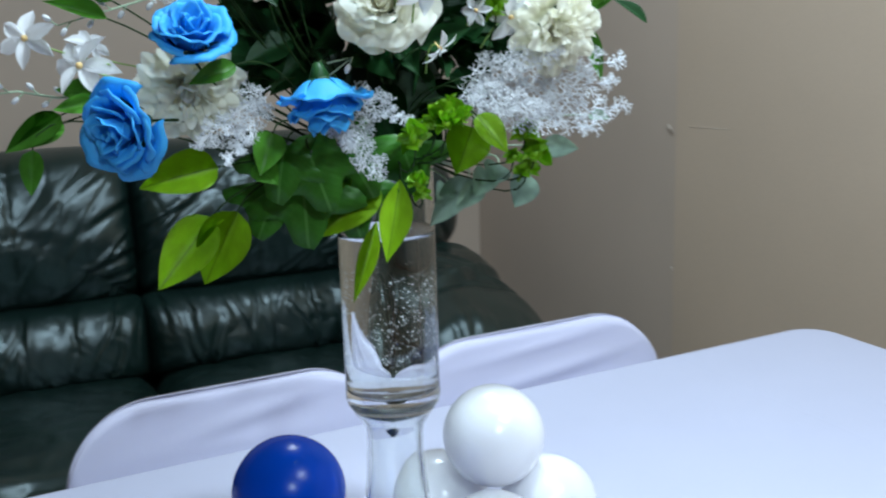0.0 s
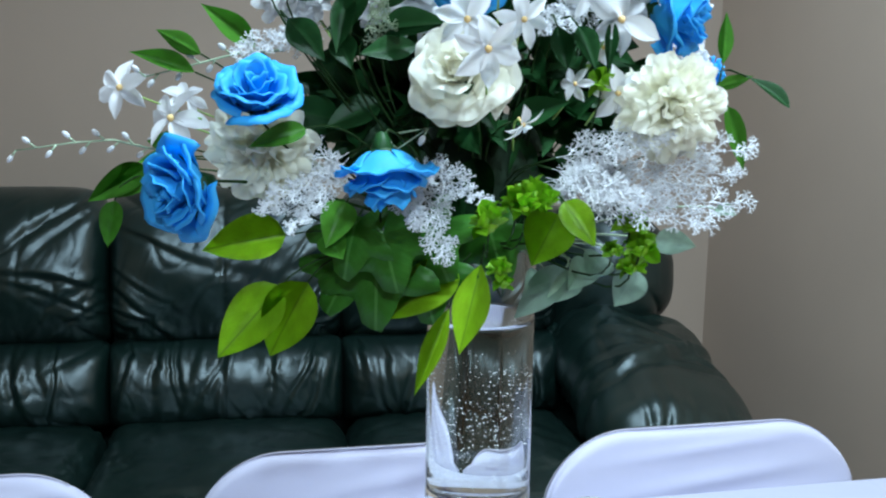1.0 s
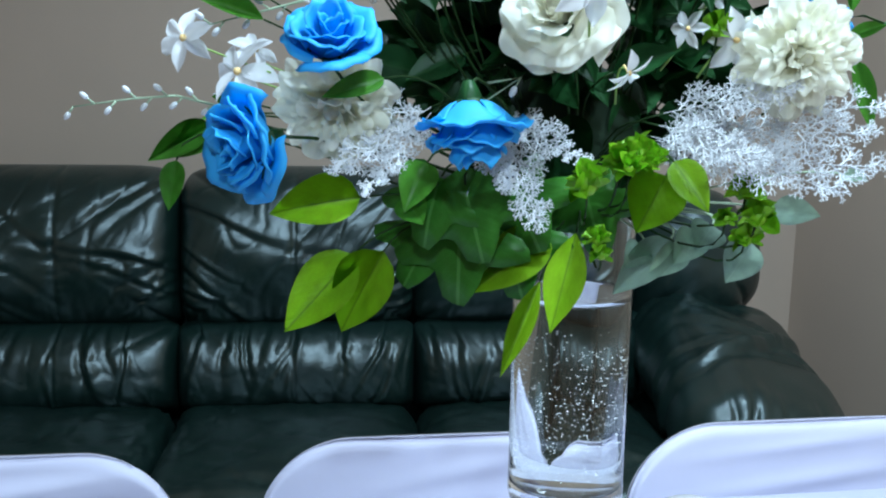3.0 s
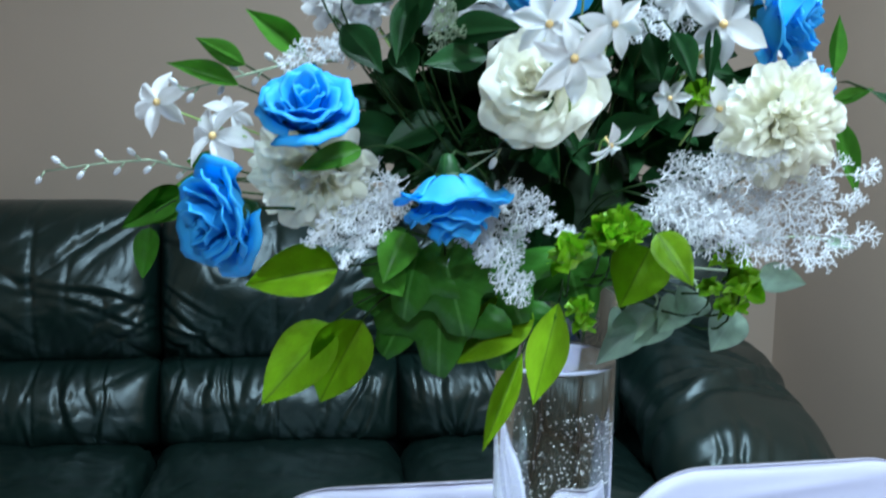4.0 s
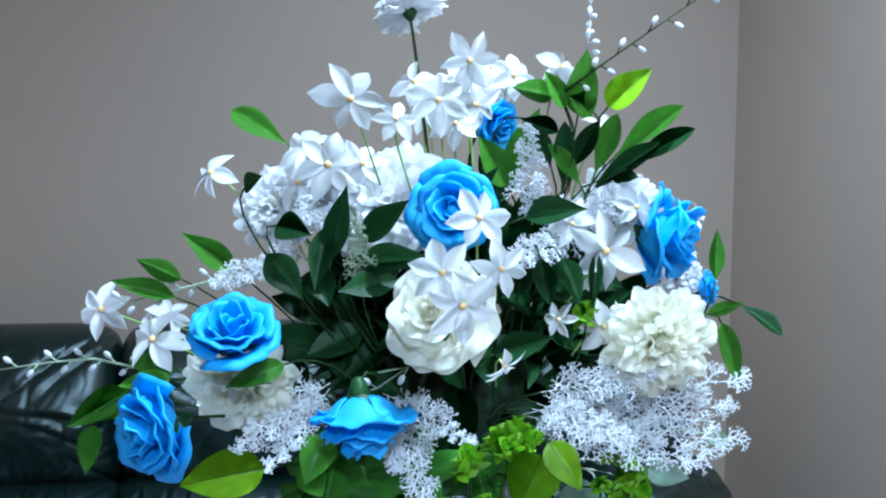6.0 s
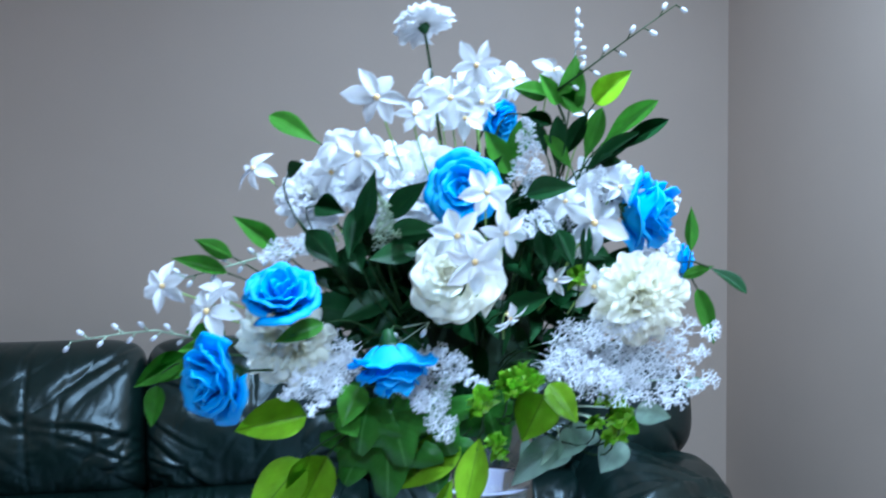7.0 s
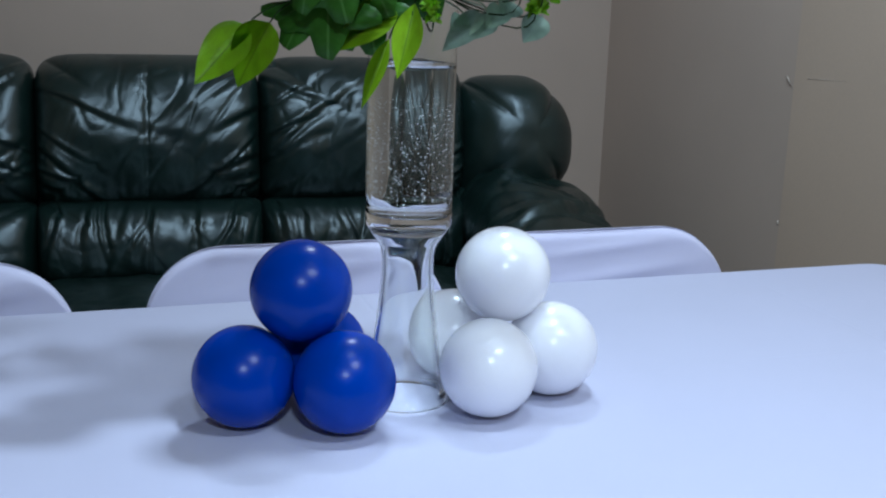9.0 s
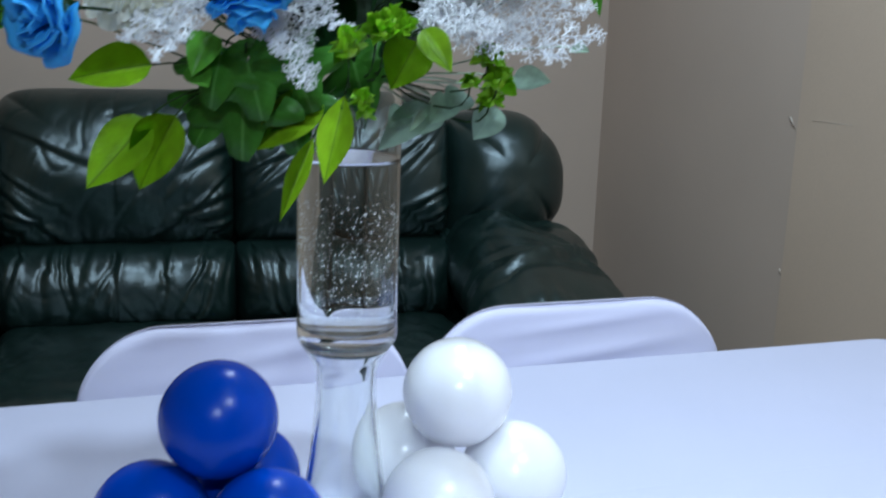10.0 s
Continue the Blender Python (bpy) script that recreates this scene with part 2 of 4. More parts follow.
def pad(center, half, relief, corners=(9, 9, 9, 9), n=(96, 64), tilt=0.0, full=(6.0, 2.3), back=0.6):
    """A stuffed cushion seen from its front: a rounded outline filled up to a domed face, with creases from relief(x, z).
    corners: how square the outline is at top right, top left, bottom left and bottom right."""
    bm = bmesh.new()
    rot = Matrix.Rotation(tilt, 3, "X")
    c = Vector(center)
    nx, nz = n
    rim = {}

    def vert(i, j, front):
        x, z = math.sin(math.pi / 2 * (-1 + 2 * i / nx)) * 0.35 + (-1 + 2 * i / nx) * 0.65, math.sin(math.pi / 2 * (-1 + 2 * j / nz)) * 0.35 + (-1 + 2 * j / nz) * 0.65
        k = corners[(0 if x >= 0 else 1) if z >= 0 else (3 if x >= 0 else 2)]
        far = max(abs(x), abs(z))
        s = far / (abs(x) ** k + abs(z) ** k) ** (1 / k) if far > 1e-6 else 1
        dome = (max(0, 1 - abs(x) ** full[0]) * max(0, 1 - abs(z) ** full[1])) ** 0.5
        d = relief(x, z) * min(1, dome * 2.5) if front else 0
        y = -half[1] * dome - d if front else half[1] * back * dome
        return bm.verts.new(c + rot @ Vector((x * s * half[0], y, z * s * half[2])))

    grids = []
    for front in (True, False):
        g = {}
        for i in range(nx + 1):
            for j in range(nz + 1):
                edge = i in (0, nx) or j in (0, nz)
                if edge and (i, j) in rim:
                    g[i, j] = rim[i, j]
                else:
                    g[i, j] = vert(i, j, front)
                    if edge:
                        rim[i, j] = g[i, j]
        grids.append(g)
    for g, flip in zip(grids, (False, True)):
        for i in range(nx):
            for j in range(nz):
                q = (g[i, j], g[i + 1, j], g[i + 1, j + 1], g[i, j + 1])
                bm.faces.new(q[::-1] if flip else q)
    return bm


def ridge(u, v, seed, sharp):
    """Thin branching lines, 1 on the line and 0 away from it."""
    return max(0.0, 1 - abs(noise.noise((u, v, seed))) * sharp) ** 2


def pulled(seed, seam=None, slant=1.0, fine=1.0, uneven=0.014):
    """Relief of a back cushion: creases that run inwards from both side seams, a stitched upright seam, small ripples, uneven padding."""
    rnd = random.Random(seed)
    lines = []
    for side in (-1, 1):
        for k in range(7):
            lines.append((side, rnd.uniform(-0.7, 0.95), rnd.uniform(0.45, 1.5) * (1 if rnd.random() < 0.85 else -0.5) * (slant if side < 0 else 1),
                          rnd.uniform(0.4, 1.1), rnd.uniform(0.022, 0.05), rnd.uniform(0.5, 1.0)))

    def relief(x, z):
        d = uneven * noise.noise((x * 1.7 + seed, z * 1.3, 0.3)) + 0.45 * uneven * noise.noise((x * 4.2, z * 3.1 + seed, 1.7))
        for side, z0, lean, reach, wid, k in lines:
            h = 1 - side * x
            t = z - z0 + lean * h + 0.05 * math.sin(5 * h + z0 * 9)
            w = wid * (1 + 0.8 * h)
            fade = math.exp(-(h / reach) ** 2) * k
            d += fade * (0.007 * math.exp(-((t - 2.0 * w) / (1.6 * w)) ** 2) - 0.009 * math.exp(-(t / w) ** 2))
        u, v = x * 3.4 - 1.3 * z, z * 1.1 + 0.4 * x
        near = 0.25 + 0.75 * max(0, noise.noise((x * 1.3 + 5, z * 1.1, seed * 1.3)) + 0.35)
        d -= 0.0050 * fine * near * ridge(u * 0.9, v, seed, 8)
        d -= 0.0018 * fine * near * ridge(u * 2.2, v * 2, seed + 3, 7)
        low = max(0, -z - 0.5) * 2
        d -= 0.0045 * low * ridge(x * 9, z * 1.5, seed + 7, 4)
        if seam is not None:
            t = x - seam - 0.015 * z
            d -= 0.007 * math.exp(-abs(t) / 0.012)
            d -= 0.003 * math.exp(-(t / 0.09) ** 2) * ridge(x * 4, z * 6, seed + 9, 4)
        return d
    return relief


def plump(seed, side):
    """Relief of a full, smooth cushion: soft unevenness, a few gathers towards its inner lower corner."""
    def relief(x, z):
        d = 0.008 * noise.noise((x * 1.4 + seed, z * 1.4, 0.4)) + 0.002 * noise.noise((x * 4 + seed, z * 4, 0.9))
        r, a = math.hypot(x + side * 1.1, z + 1.1), math.atan2(z + 1.1, side * x + 1.1)
        d -= 0.006 * math.exp(-(r / 0.9) ** 2) * ridge(a * 4.5, r * 0.6, seed, 5)
        d -= 0.003 * math.exp(-((z + 0.9) / 0.25) ** 2) * ridge(x * 5, z, seed + 2, 5)
        return d
    return relief


def gathered(seed, seam=None):
    """Relief of a lumbar roll: upright puckers from its top and bottom seams, leaning at random."""
    rnd = random.Random(seed)
    lines = []
    for k in range(14):
        x0 = -0.96 + 1.92 * (k + rnd.uniform(0.0, 1.0)) / 14
        lines.append((x0, rnd.choice((1, 1, 1, -1)), rnd.uniform(-0.25, 0.1) * (1 if x0 < 0.5 else 1.6), rnd.uniform(0.4, 1.7), rnd.uniform(0.009, 0.026), rnd.uniform(0.4, 1.0)))

    def relief(x, z):
        d = 0.010 * noise.noise((x * 2.3 + seed, z * 0.9, 0.6)) + 0.004 * noise.noise((x * 6.5, z * 2 + seed, 2.1))
        for x0, side, lean, reach, wid, k in lines:
            h = 1 - side * z
            t = x - x0 - lean * h - 0.02 * math.sin(4 * h + x0 * 8)
            w = wid * (1 + 0.5 * h)
            fade = math.exp(-(h / reach) ** 2) * k
            d += fade * (0.0075 * math.exp(-((t - 1.9 * w) / (1.5 * w)) ** 2) - 0.012 * math.exp(-(t / w) ** 2))
        d -= 0.0025 * ridge(x * 6 + z * 1.4, z * 1.6, seed, 6)
        if seam is not None:
            d -= 0.007 * math.exp(-abs(x - seam) / 0.010)
        return d
    return relief


def creased(seed, size=1.0):
    """Relief of a broad soft face: fine branching creases and uneven padding, for block()."""
    def relief(x, y, z):
        d = 0.010 * noise.noise((x * 2.0 + seed, y * 1.7, z * 1.2)) + 0.004 * noise.noise((x * 5 + seed, y * 4.4, z * 3))
        d -= 0.005 * size * ridge(x * 2.6 + y, y * 3.2 - x * 0.6 + z * 2, seed, 7)
        d -= 0.003 * size * ridge(x * 5.5 - y, y * 6 + z * 3, seed + 4, 6)
        return d
    return relief


def arm_folds(seed, side):
    """Relief of a padded arm: slanting folds across its top and gathers round the front end."""
    rnd = random.Random(seed)
    folds = [(rnd.uniform(-0.5, 0.9), rnd.uniform(-0.5, 0.5), rnd.uniform(0.03, 0.07), rnd.uniform(0.5, 1)) for _ in range(7)]
    gathers = [(rnd.uniform(-0.9, 0.9), rnd.uniform(0.03, 0.06), rnd.uniform(0.4, 1)) for _ in range(11)]

    def relief(x, y, z):
        d = 0.012 * noise.noise((x * 1.5 + seed, y * 2.2, z))
        for y0, lean, wid, k in folds:
            t = y - y0 - lean * x * side - 0.05 * math.sin(4 * x + y0 * 5)
            d += 0.010 * k * (math.exp(-((t - 1.6 * wid) / wid) ** 2) - math.exp(-(t / wid) ** 2)) * (0.5 + 0.5 * math.cos(2.2 * (x + 0.3 * side)))
        near = max(0, -y - 0.45) / 0.55
        for x0, wid, k in gathers:
            d -= 0.009 * k * near * math.exp(-((x - x0) / wid) ** 2) * (1 if z > -0.8 else 0.4)
        return d
    return relief


def sofa():
    s = empty("sofa", (0, 0, 0))
    tagged(s, "three-seat sofa in creased dark green-black leather with stuffed back cushions", "sofa")
    edges = (-1.13, -0.568, -0.004, 0.552)
    for k in range(3):
        x0, x1 = edges[k], edges[k + 1]
        cx, hx = (x0 + x1) / 2, (x1 - x0) / 2 + 0.002
        part("back_cushion", pad((cx, 1.885, 0.780), (hx, 0.150, 0.199), pulled(11 + k, (0.02, -0.02, 0.1)[k], (0.7, 1.0, -0.8)[k]), (7, 7, 11, 11),
                                 (120, 84), math.radians(-11), (10.0, 2.3)), LEATHER, s)
        part("lumbar_roll", pad((cx, 1.80, 0.502), (hx, 0.135, 0.110), gathered(31 + k, (0.03, -0.02, 0.1)[k]), (14, 14, 14, 14),
                                (150, 44), math.radians(-6), (12.0, 2.6)), LEATHER, s)
        part("seat_cushion", block(bmesh.new(), (cx, 1.385, 0.362), (hx, 0.37, 0.088), 0.06, (60, 50, 10), math.radians(-4),
                                   creased(51 + k), 0.025), LEATHER, s)
        part("front_panel", block(bmesh.new(), (cx, 1.12, 0.19), (hx, 0.05, 0.14), 0.03, (24, 6, 12), 0, creased(71 + k, 0.6)), LEATHER, s)
    part("frame", box(bmesh.new(), (-1.40, 1.36, 0.05), (0.84, 2.06, 0.28), 0.02), LEATHER, s)
    part("back_frame", box(bmesh.new(), (-1.36, 1.93, 0.06), (0.80, 2.08, 0.90), 0.04, 3), LEATHER, s)
    for side in (1, -1):
        ax = 0.70 if side > 0 else -1.282
        corners = (1.9, 5, 9, 3) if side > 0 else (5, 1.9, 3, 9)
        part("wing_cushion", pad((ax + side * 0.007, 1.86, 0.762), (0.165, 0.17, 0.174), plump(91 + side, side), corners,
                                 (72, 64), math.radians(-10), (2.4, 2.4), 0.8), LEATHER, s)
        part("wing_post", pad((ax - side * 0.09, 1.82, 0.51), (0.085, 0.10, 0.12), gathered(93 + side), (8, 8, 8, 8), (40, 30), 0.0, (3, 3)), LEATHER, s)
        part("arm_pad", block(bmesh.new(), (ax + side * 0.02, 1.51, 0.498), (0.205, 0.35, 0.12), 0.112, (44, 60, 20), math.radians(11),
                              arm_folds(95 + side, side), 0.02, side * math.radians(22)), LEATHER, s)
        part("arm_side", block(bmesh.new(), (ax + side * 0.005, 1.56, 0.24), (0.17, 0.34, 0.21), 0.07, (20, 30, 16), 0, creased(97 + side, 0.6)), LEATHER, s)
    for x in (-1.3, 0.76):
        for y in (1.45, 1.98):
            part("foot", lathe(bmesh.new(), [(0, 0), (0.025, 0), (0.03, 0.06), (0, 0.06)], 16, (x, y)), FLOOR, s)
    return s


sofa()

# ---- table ----
TABLE_TURN = 4.2
TABLE_C = (0.045, 0.02)


def table():
    t = empty("folding_table", (*TABLE_C, 0), TABLE_TURN)
    tagged(t, "long folding table hidden under a white tablecloth", "table")
    bm = box(bmesh.new(), (-0.92, -0.375, 0.705), (0.92, 0.375, 0.742), 0.012)
    part("tabletop", bm, CEIL, t)
    for x in (-0.72, 0.72):
        for y in (-0.3, 0.3):
            part("leg", tube(bmesh.new(), [(x, y, 0), (x, y, 0.705)], 0.0135, 0.0135, 12), METAL, t)
        part("brace", tube(bmesh.new(), [(x, -0.3, 0.3), (x, 0.3, 0.3)], 0.009, 0.009, 8), METAL, t)
    # the cloth: a flat top with rounded corners and a hanging, waved skirt
    bm = bmesh.new()
    hx, hy, rc = 0.935, 0.388, 0.055
    outline = []
    for cx, cy, a0 in ((hx - rc, hy - rc, 0), (-hx + rc, hy - rc, 90), (-hx + rc, -hy + rc, 180), (hx - rc, -hy + rc, 270)):
        for k in range(9):
            a = math.radians(a0 + 90 * k / 8)
            outline.append(Vector((cx + rc * math.cos(a), cy + rc * math.sin(a), 0)))
    pts = []
    for a, b in zip(outline, outline[1:] + outline[:1]):
        n = max(1, int((b - a).length / 0.03))
        pts += [a.lerp(b, k / n) for k in range(n)]
    rings = []
    run = 0
    steps = [(0.975, 0.0), (0.99, -0.0015), (1.0, -0.007), (1.004, -0.02)] + [(1.004, -0.02 - 0.05 * k) for k in range(1, 11)]
    for s, dz in steps:
        ring, run = [], 0
        for i, p in enumerate(pts):
            run += (pts[i] - pts[i - 1]).length
            wave = max(0, -dz - 0.03) * 0.08 * (math.sin(run * 21) + 0.5 * math.sin(run * 47 + 1))
            d = Vector((p.x / hx ** 1, p.y / hy, 0)).normalized()
            ring.append(bm.verts.new((p.x * s if abs(p.x) < hx - rc - 0.001 or s <= 1 else p.x + (s - 1) * math.copysign(1, p.x),
                                      p.y - math.copysign((1 - s) * hy, p.y) if abs(p.y) > 0.3 else p.y * s, 0.75 + dz)))
            ring[-1].co += d * wave
        rings.append(ring)
    for a, b in zip(rings, rings[1:]):
        for k in range(len(a)):
            bm.faces.new((b[k], b[(k + 1) % len(a)], a[(k + 1) % len(a)], a[k]))
    bm.faces.new(rings[0])
    bmesh.ops.recalc_face_normals(bm, faces=bm.faces[:])
    cloth = part("tablecloth", bm, CLOTH)
    cloth.matrix_basis = pose(*TABLE_C, 0, 0, 0, TABLE_TURN)
    tagged(cloth, "smooth white polyester tablecloth spread over the long table", "tablecloth")


table()


# ---- chairs ----
def chair(seed, pull):
    """A folding chair under a stretched white cover, origin at the floor below its back."""
    rnd = random.Random(seed)
    c = empty("covered_chair")
    bm = bmesh.new()
    w0, top, bot, th = 0.238, 0.350, 0.0, 0.016
    nx, nz = 56, 80
    grid = {}
    folds = [(0.05 + 0.27 * (k + rnd.uniform(0, 1)) / 9, rnd.uniform(-0.1, 0.35), rnd.uniform(0.008, 0.016), rnd.uniform(0.5, 1)) for k in range(9)]
    for side in (0, 1):
        for i in range(nx + 1):
            for j in range(nz + 1):
                u, v = math.sin(math.pi / 2 * (-1 + 2 * i / nx)), j / nz
                z = bot + (top - bot) * v
                e = abs(u)
                drop = 0.12 * (1 - math.sqrt(max(0, 1 - (max(0, e - 0.48) / 0.52) ** 2)))
                z -= drop * v ** 2
                width = w0 * (1 - 0.03 * (1 - v))
                x = u * width
                edge = max(0, 1 - ((1 - v) / 0.05)) if v > 0.95 else 0
                edge = max(edge, max(0, 1 - (1 - e) / 0.06))
                y = th * math.sqrt(max(0, 1 - edge ** 2))
                crease = 0
                for h, sl, wid, k in folds:
                    crease += pull * k * math.exp(-((z - h - sl * x * 0.5) / wid) ** 2) * math.exp(-((x - 0.1 * sl) / 0.13) ** 2)
                y = y - 0.006 * (1 - e * e) * v + crease
                grid[side, i, j] = bm.verts.new((x, y if side else -y, z + 0.45))
        for i in range(nx):
            for j in range(nz):
                q = [grid[side, i, j], grid[side, i + 1, j], grid[side, i + 1, j + 1], grid[side, i, j + 1]]
                bm.faces.new(q if not side else q[::-1])
    for i in range(nx):
        bm.faces.new((grid[0, i, nz], grid[0, i + 1, nz], grid[1, i + 1, nz], grid[1, i, nz]))
        bm.faces.new((grid[0, i + 1, 0], grid[0, i, 0], grid[1, i, 0], grid[1, i + 1, 0]))
    for j in range(nz):
        bm.faces.new((grid[0, 0, j], grid[0, 0, j + 1], grid[1, 0, j + 1], grid[1, 0, j]))
        bm.faces.new((grid[0, nx, j + 1], grid[0, nx, j], grid[1, nx, j], grid[1, nx, j + 1]))
    bmesh.ops.rotate(bm, verts=bm.verts[:], cent=(0, 0, 0.45), matrix=Matrix.Rotation(math.radians(-7), 3, "X"))
    part("backrest_cover", bm, SPANDEX, c)
    part("seat_cover", block(bmesh.new(), (0, -0.20, 0.44), (0.215, 0.19, 0.018), 0.015, (16, 16, 4)), SPANDEX, c)
    for x in (-0.2, 0.2):
        part("leg_cover", tube(bmesh.new(), [(x, 0.03, 0), (x, 0.0, 0.45)], 0.022, 0.035, 12), SPANDEX, c)
        part("leg_cover", tube(bmesh.new(), [(x, -0.40, 0), (x, -0.37, 0.43)], 0.022, 0.035, 12), SPANDEX, c)
    return c


for seed, x, y, top, turn, wide, pull in ((3, -0.612, 0.455, -0.012, 3, 1.0, 0.011), (5, -0.053, 0.475, 0.003, 3, 0.965, 0.004),
                                          (8, 0.438, 0.505, 0.006, 4, 1.01, 0.006)):
    c = chair(seed, pull)
    c.matrix_basis = pose(x, y, 0, 0, 0, turn) @ Matrix.Diagonal((wide, 1, 1 + top, 1))
    tagged(c, "folding chair under a stretched white spandex cover beside the table", "chair", group="covered chairs along the table")


# ---- balls ----
BALL_R = 0.0515


def ball(x, y, z, mat, label, group, r=BALL_R):
    bm = bmesh.new()
    bmesh.ops.create_uvsphere(bm, u_segments=56, v_segments=36, radius=r)
    for v in bm.verts:  # slightly uneven, with a faint moulding seam
        v.co *= 1 + 0.004 * noise.noise(v.co * 30) - 0.004 * math.exp(-(v.co.z / 0.0012) ** 2)
    o = part("plastic_ball", bm, mat)
    o.matrix_basis = pose(x, y, z, 24, 31, 12)
    return tagged(o, label, "ball", group=group)


for x, y, z in ((-0.175, -0.045, 0.802), (-0.078, -0.077, 0.802), (-0.090, 0.026, 0.802), (-0.116, -0.033, 0.886)):
    ball(x, y, z, BLUE_BALL, "glossy royal blue plastic ball in a stacked pyramid", "blue balls in a pyramid")
for x, y, z in ((0.076, -0.060, 0.802), (0.162, -0.010, 0.802), (0.068, 0.054, 0.802), (0.106, 0.000, 0.886)):
    ball(x, y, z, WHITE_BALL, "glossy white plastic ball in a stacked pyramid", "white balls in a pyramid")


# ---- vase ----
def vase():
    v = empty("vase", (0, 0, 0.7505))
    tagged(v, "tall clear glass vase on a flared foot, half filled with water", "vase")
    outer = [(0, 0.197), (0.028, 0.1965), (0.034, 0.194), (0.036, 0.190), (0.034, 0.186), (0.027, 0.177), (0.0238, 0.169), (0.0228, 0.16), (0.0228, 0.14), (0.025, 0.11),
             (0.030, 0.07), (0.0355, 0.03), (0.0415, 0.006), (0.0425, 0), (0.046, 0), (0.050, 0.002), (0.050, 0.004), (0.046, 0.008), (0.040, 0.03), (0.0345, 0.07), (0.0298, 0.11), (0.0275, 0.14),
             (0.0275, 0.160), (0.0288, 0.168), (0.0315, 0.174), (0.040, 0.187), (0.0445, 0.194), (0.0455, 0.199), (0.0455, 0.205),
             (0.0452, 0.212), (0.0452, 0.216), (0.0452, 0.436), (0.0452, 0.440)]
    inner = [(0.0449, 0.4418), (0.0443, 0.4418), (0.0440, 0.440), (0.0440, 0.436), (0.0440, 0.219), (0.0440, 0.215), (0.041, 0.208), (0.038, 0.2065), (0.034, 0.206), (0, 0.206)]
    part("bowl", lathe(bmesh.new(), outer + inner, 72), GLASS, v)
    part("water", lathe(bmesh.new(), [(0, 0.2058), (0.034, 0.2058), (0.038, 0.2063), (0.0411, 0.2078), (0.0441, 0.215), (0.0441, 0.219), (0.0441, 0.356), (0.0441, 0.3605), (0.0432, 0.3598), (0.040, 0.3593), (0.036, 0.3592), (0, 0.3592)], 72), WATER, v)
    rnd = random.Random(4)
    bm = bmesh.new()
    for _ in range(900):
        a, z = rnd.uniform(0, 2 * math.pi), 0.220 + 0.105 * rnd.random() ** 1.15
        r = 0.0425 * rnd.uniform(0.45, 1) ** 0.5
        bmesh.ops.create_icosphere(bm, subdivisions=1, radius=rnd.uniform(0.00028, 0.0006),
                                   matrix=Matrix.Translation((r * math.cos(a), r * math.sin(a), z)))
    b = part("air_bubbles", bm, BUBBLE, v, "tiny air bubbles in the water")
    tagged(b, kind="stuff")
    for o in v.children:
        o.visible_shadow = False


vase()

# ---- flower arrangement ----
def leaf_material(name, color, vein, rough=0.35, glow_through=0.25, spread=0.15):
    """Artificial leaf: pale or dark ribs running along and across the blade, uneven tint."""
    m = material(name, color, rough, vary=0.22, scale=4, bump=0.0, spread=spread, through_light=glow_through)
    n, l = m.node_tree.nodes, m.node_tree.links
    co = [k for k in n if k.type == "TEX_COORD"][0]
    sep = n.new("ShaderNodeSeparateXYZ")
    l.new(co.outputs["Object"], sep.inputs[0])

    def calc(op, a, b=None):
        k = n.new("ShaderNodeMath")
        k.operation = op
        for i, v in enumerate((a, b)):
            if v is None:
                continue
            if isinstance(v, (int, float)):
                k.inputs[i].default_value = v
            else:
                l.new(v, k.inputs[i])
        return k.outputs[0]
    ay = calc("ABSOLUTE", sep.outputs["Y"])
    mid = calc("LESS_THAN", ay, 0.018)
    ribs = calc("SINE", calc("MULTIPLY", calc("SUBTRACT", sep.outputs["X"], calc("MULTIPLY", ay, 0.9)), 52.0))
    side = calc("MULTIPLY", calc("GREATER_THAN", ribs, 0.95), 0.16)
    fac = calc("MAXIMUM", mid, side)
    mix = n.new("ShaderNodeMix")
    mix.data_type = "RGBA"
    mix.inputs["B"].default_value = (*vein, 1)
    l.new(calc("MULTIPLY", fac, 0.55), mix.inputs["Factor"])
    b = n["Principled BSDF"]
    src = b.inputs["Base Color"].links[0].from_socket
    l.new(src, mix.inputs["A"])
    l.new(mix.outputs["Result"], b.inputs["Base Color"])
    bp = n.new("ShaderNodeBump")
    bp.inputs["Strength"].default_value, bp.inputs["Distance"].default_value = 0.03, 0.01
    l.new(ribs, bp.inputs["Height"])
    l.new(bp.outputs[0], b.inputs["Normal"])
    return m


LIME = leaf_material("lime_leaf", (0.31, 0.54, 0.012), (0.06, 0.14, 0.01), 0.4, 0.3)
GREEN = leaf_material("mid_green_leaf", (0.11, 0.31, 0.035), (0.16, 0.36, 0.07), 0.33, 0.3)
# leaf colour that also stands in for shade inside the arrangement
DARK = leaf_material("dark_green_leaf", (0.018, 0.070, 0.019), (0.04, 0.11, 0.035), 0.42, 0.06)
IVY = leaf_material("ivy_leaf", (0.046, 0.165, 0.018), (0.14, 0.34, 0.08), 0.38, 0.2)
SAGE = leaf_material("sage_leaf", (0.44, 0.58, 0.45), (0.55, 0.68, 0.56), 0.45, 0.5)
STEM = material("green_stem", (0.018, 0.045, 0.010), 0.6, vary=0.3, scale=40, spec=0.2)
PALE_STEM = material("pale_stem", (0.42, 0.52, 0.36), 0.5, vary=0.2, scale=40)
FRESH_STEM = material("fresh_green_stem", (0.26, 0.40, 0.09), 0.5, vary=0.2, scale=40)
BLUE_FOAM = material("sky_blue_foam", (0.08, 0.50, 1.0), 0.6, vary=0.06, scale=3, bump=0.08, bump_scale=60, spread=0.05, through_light=0.28)
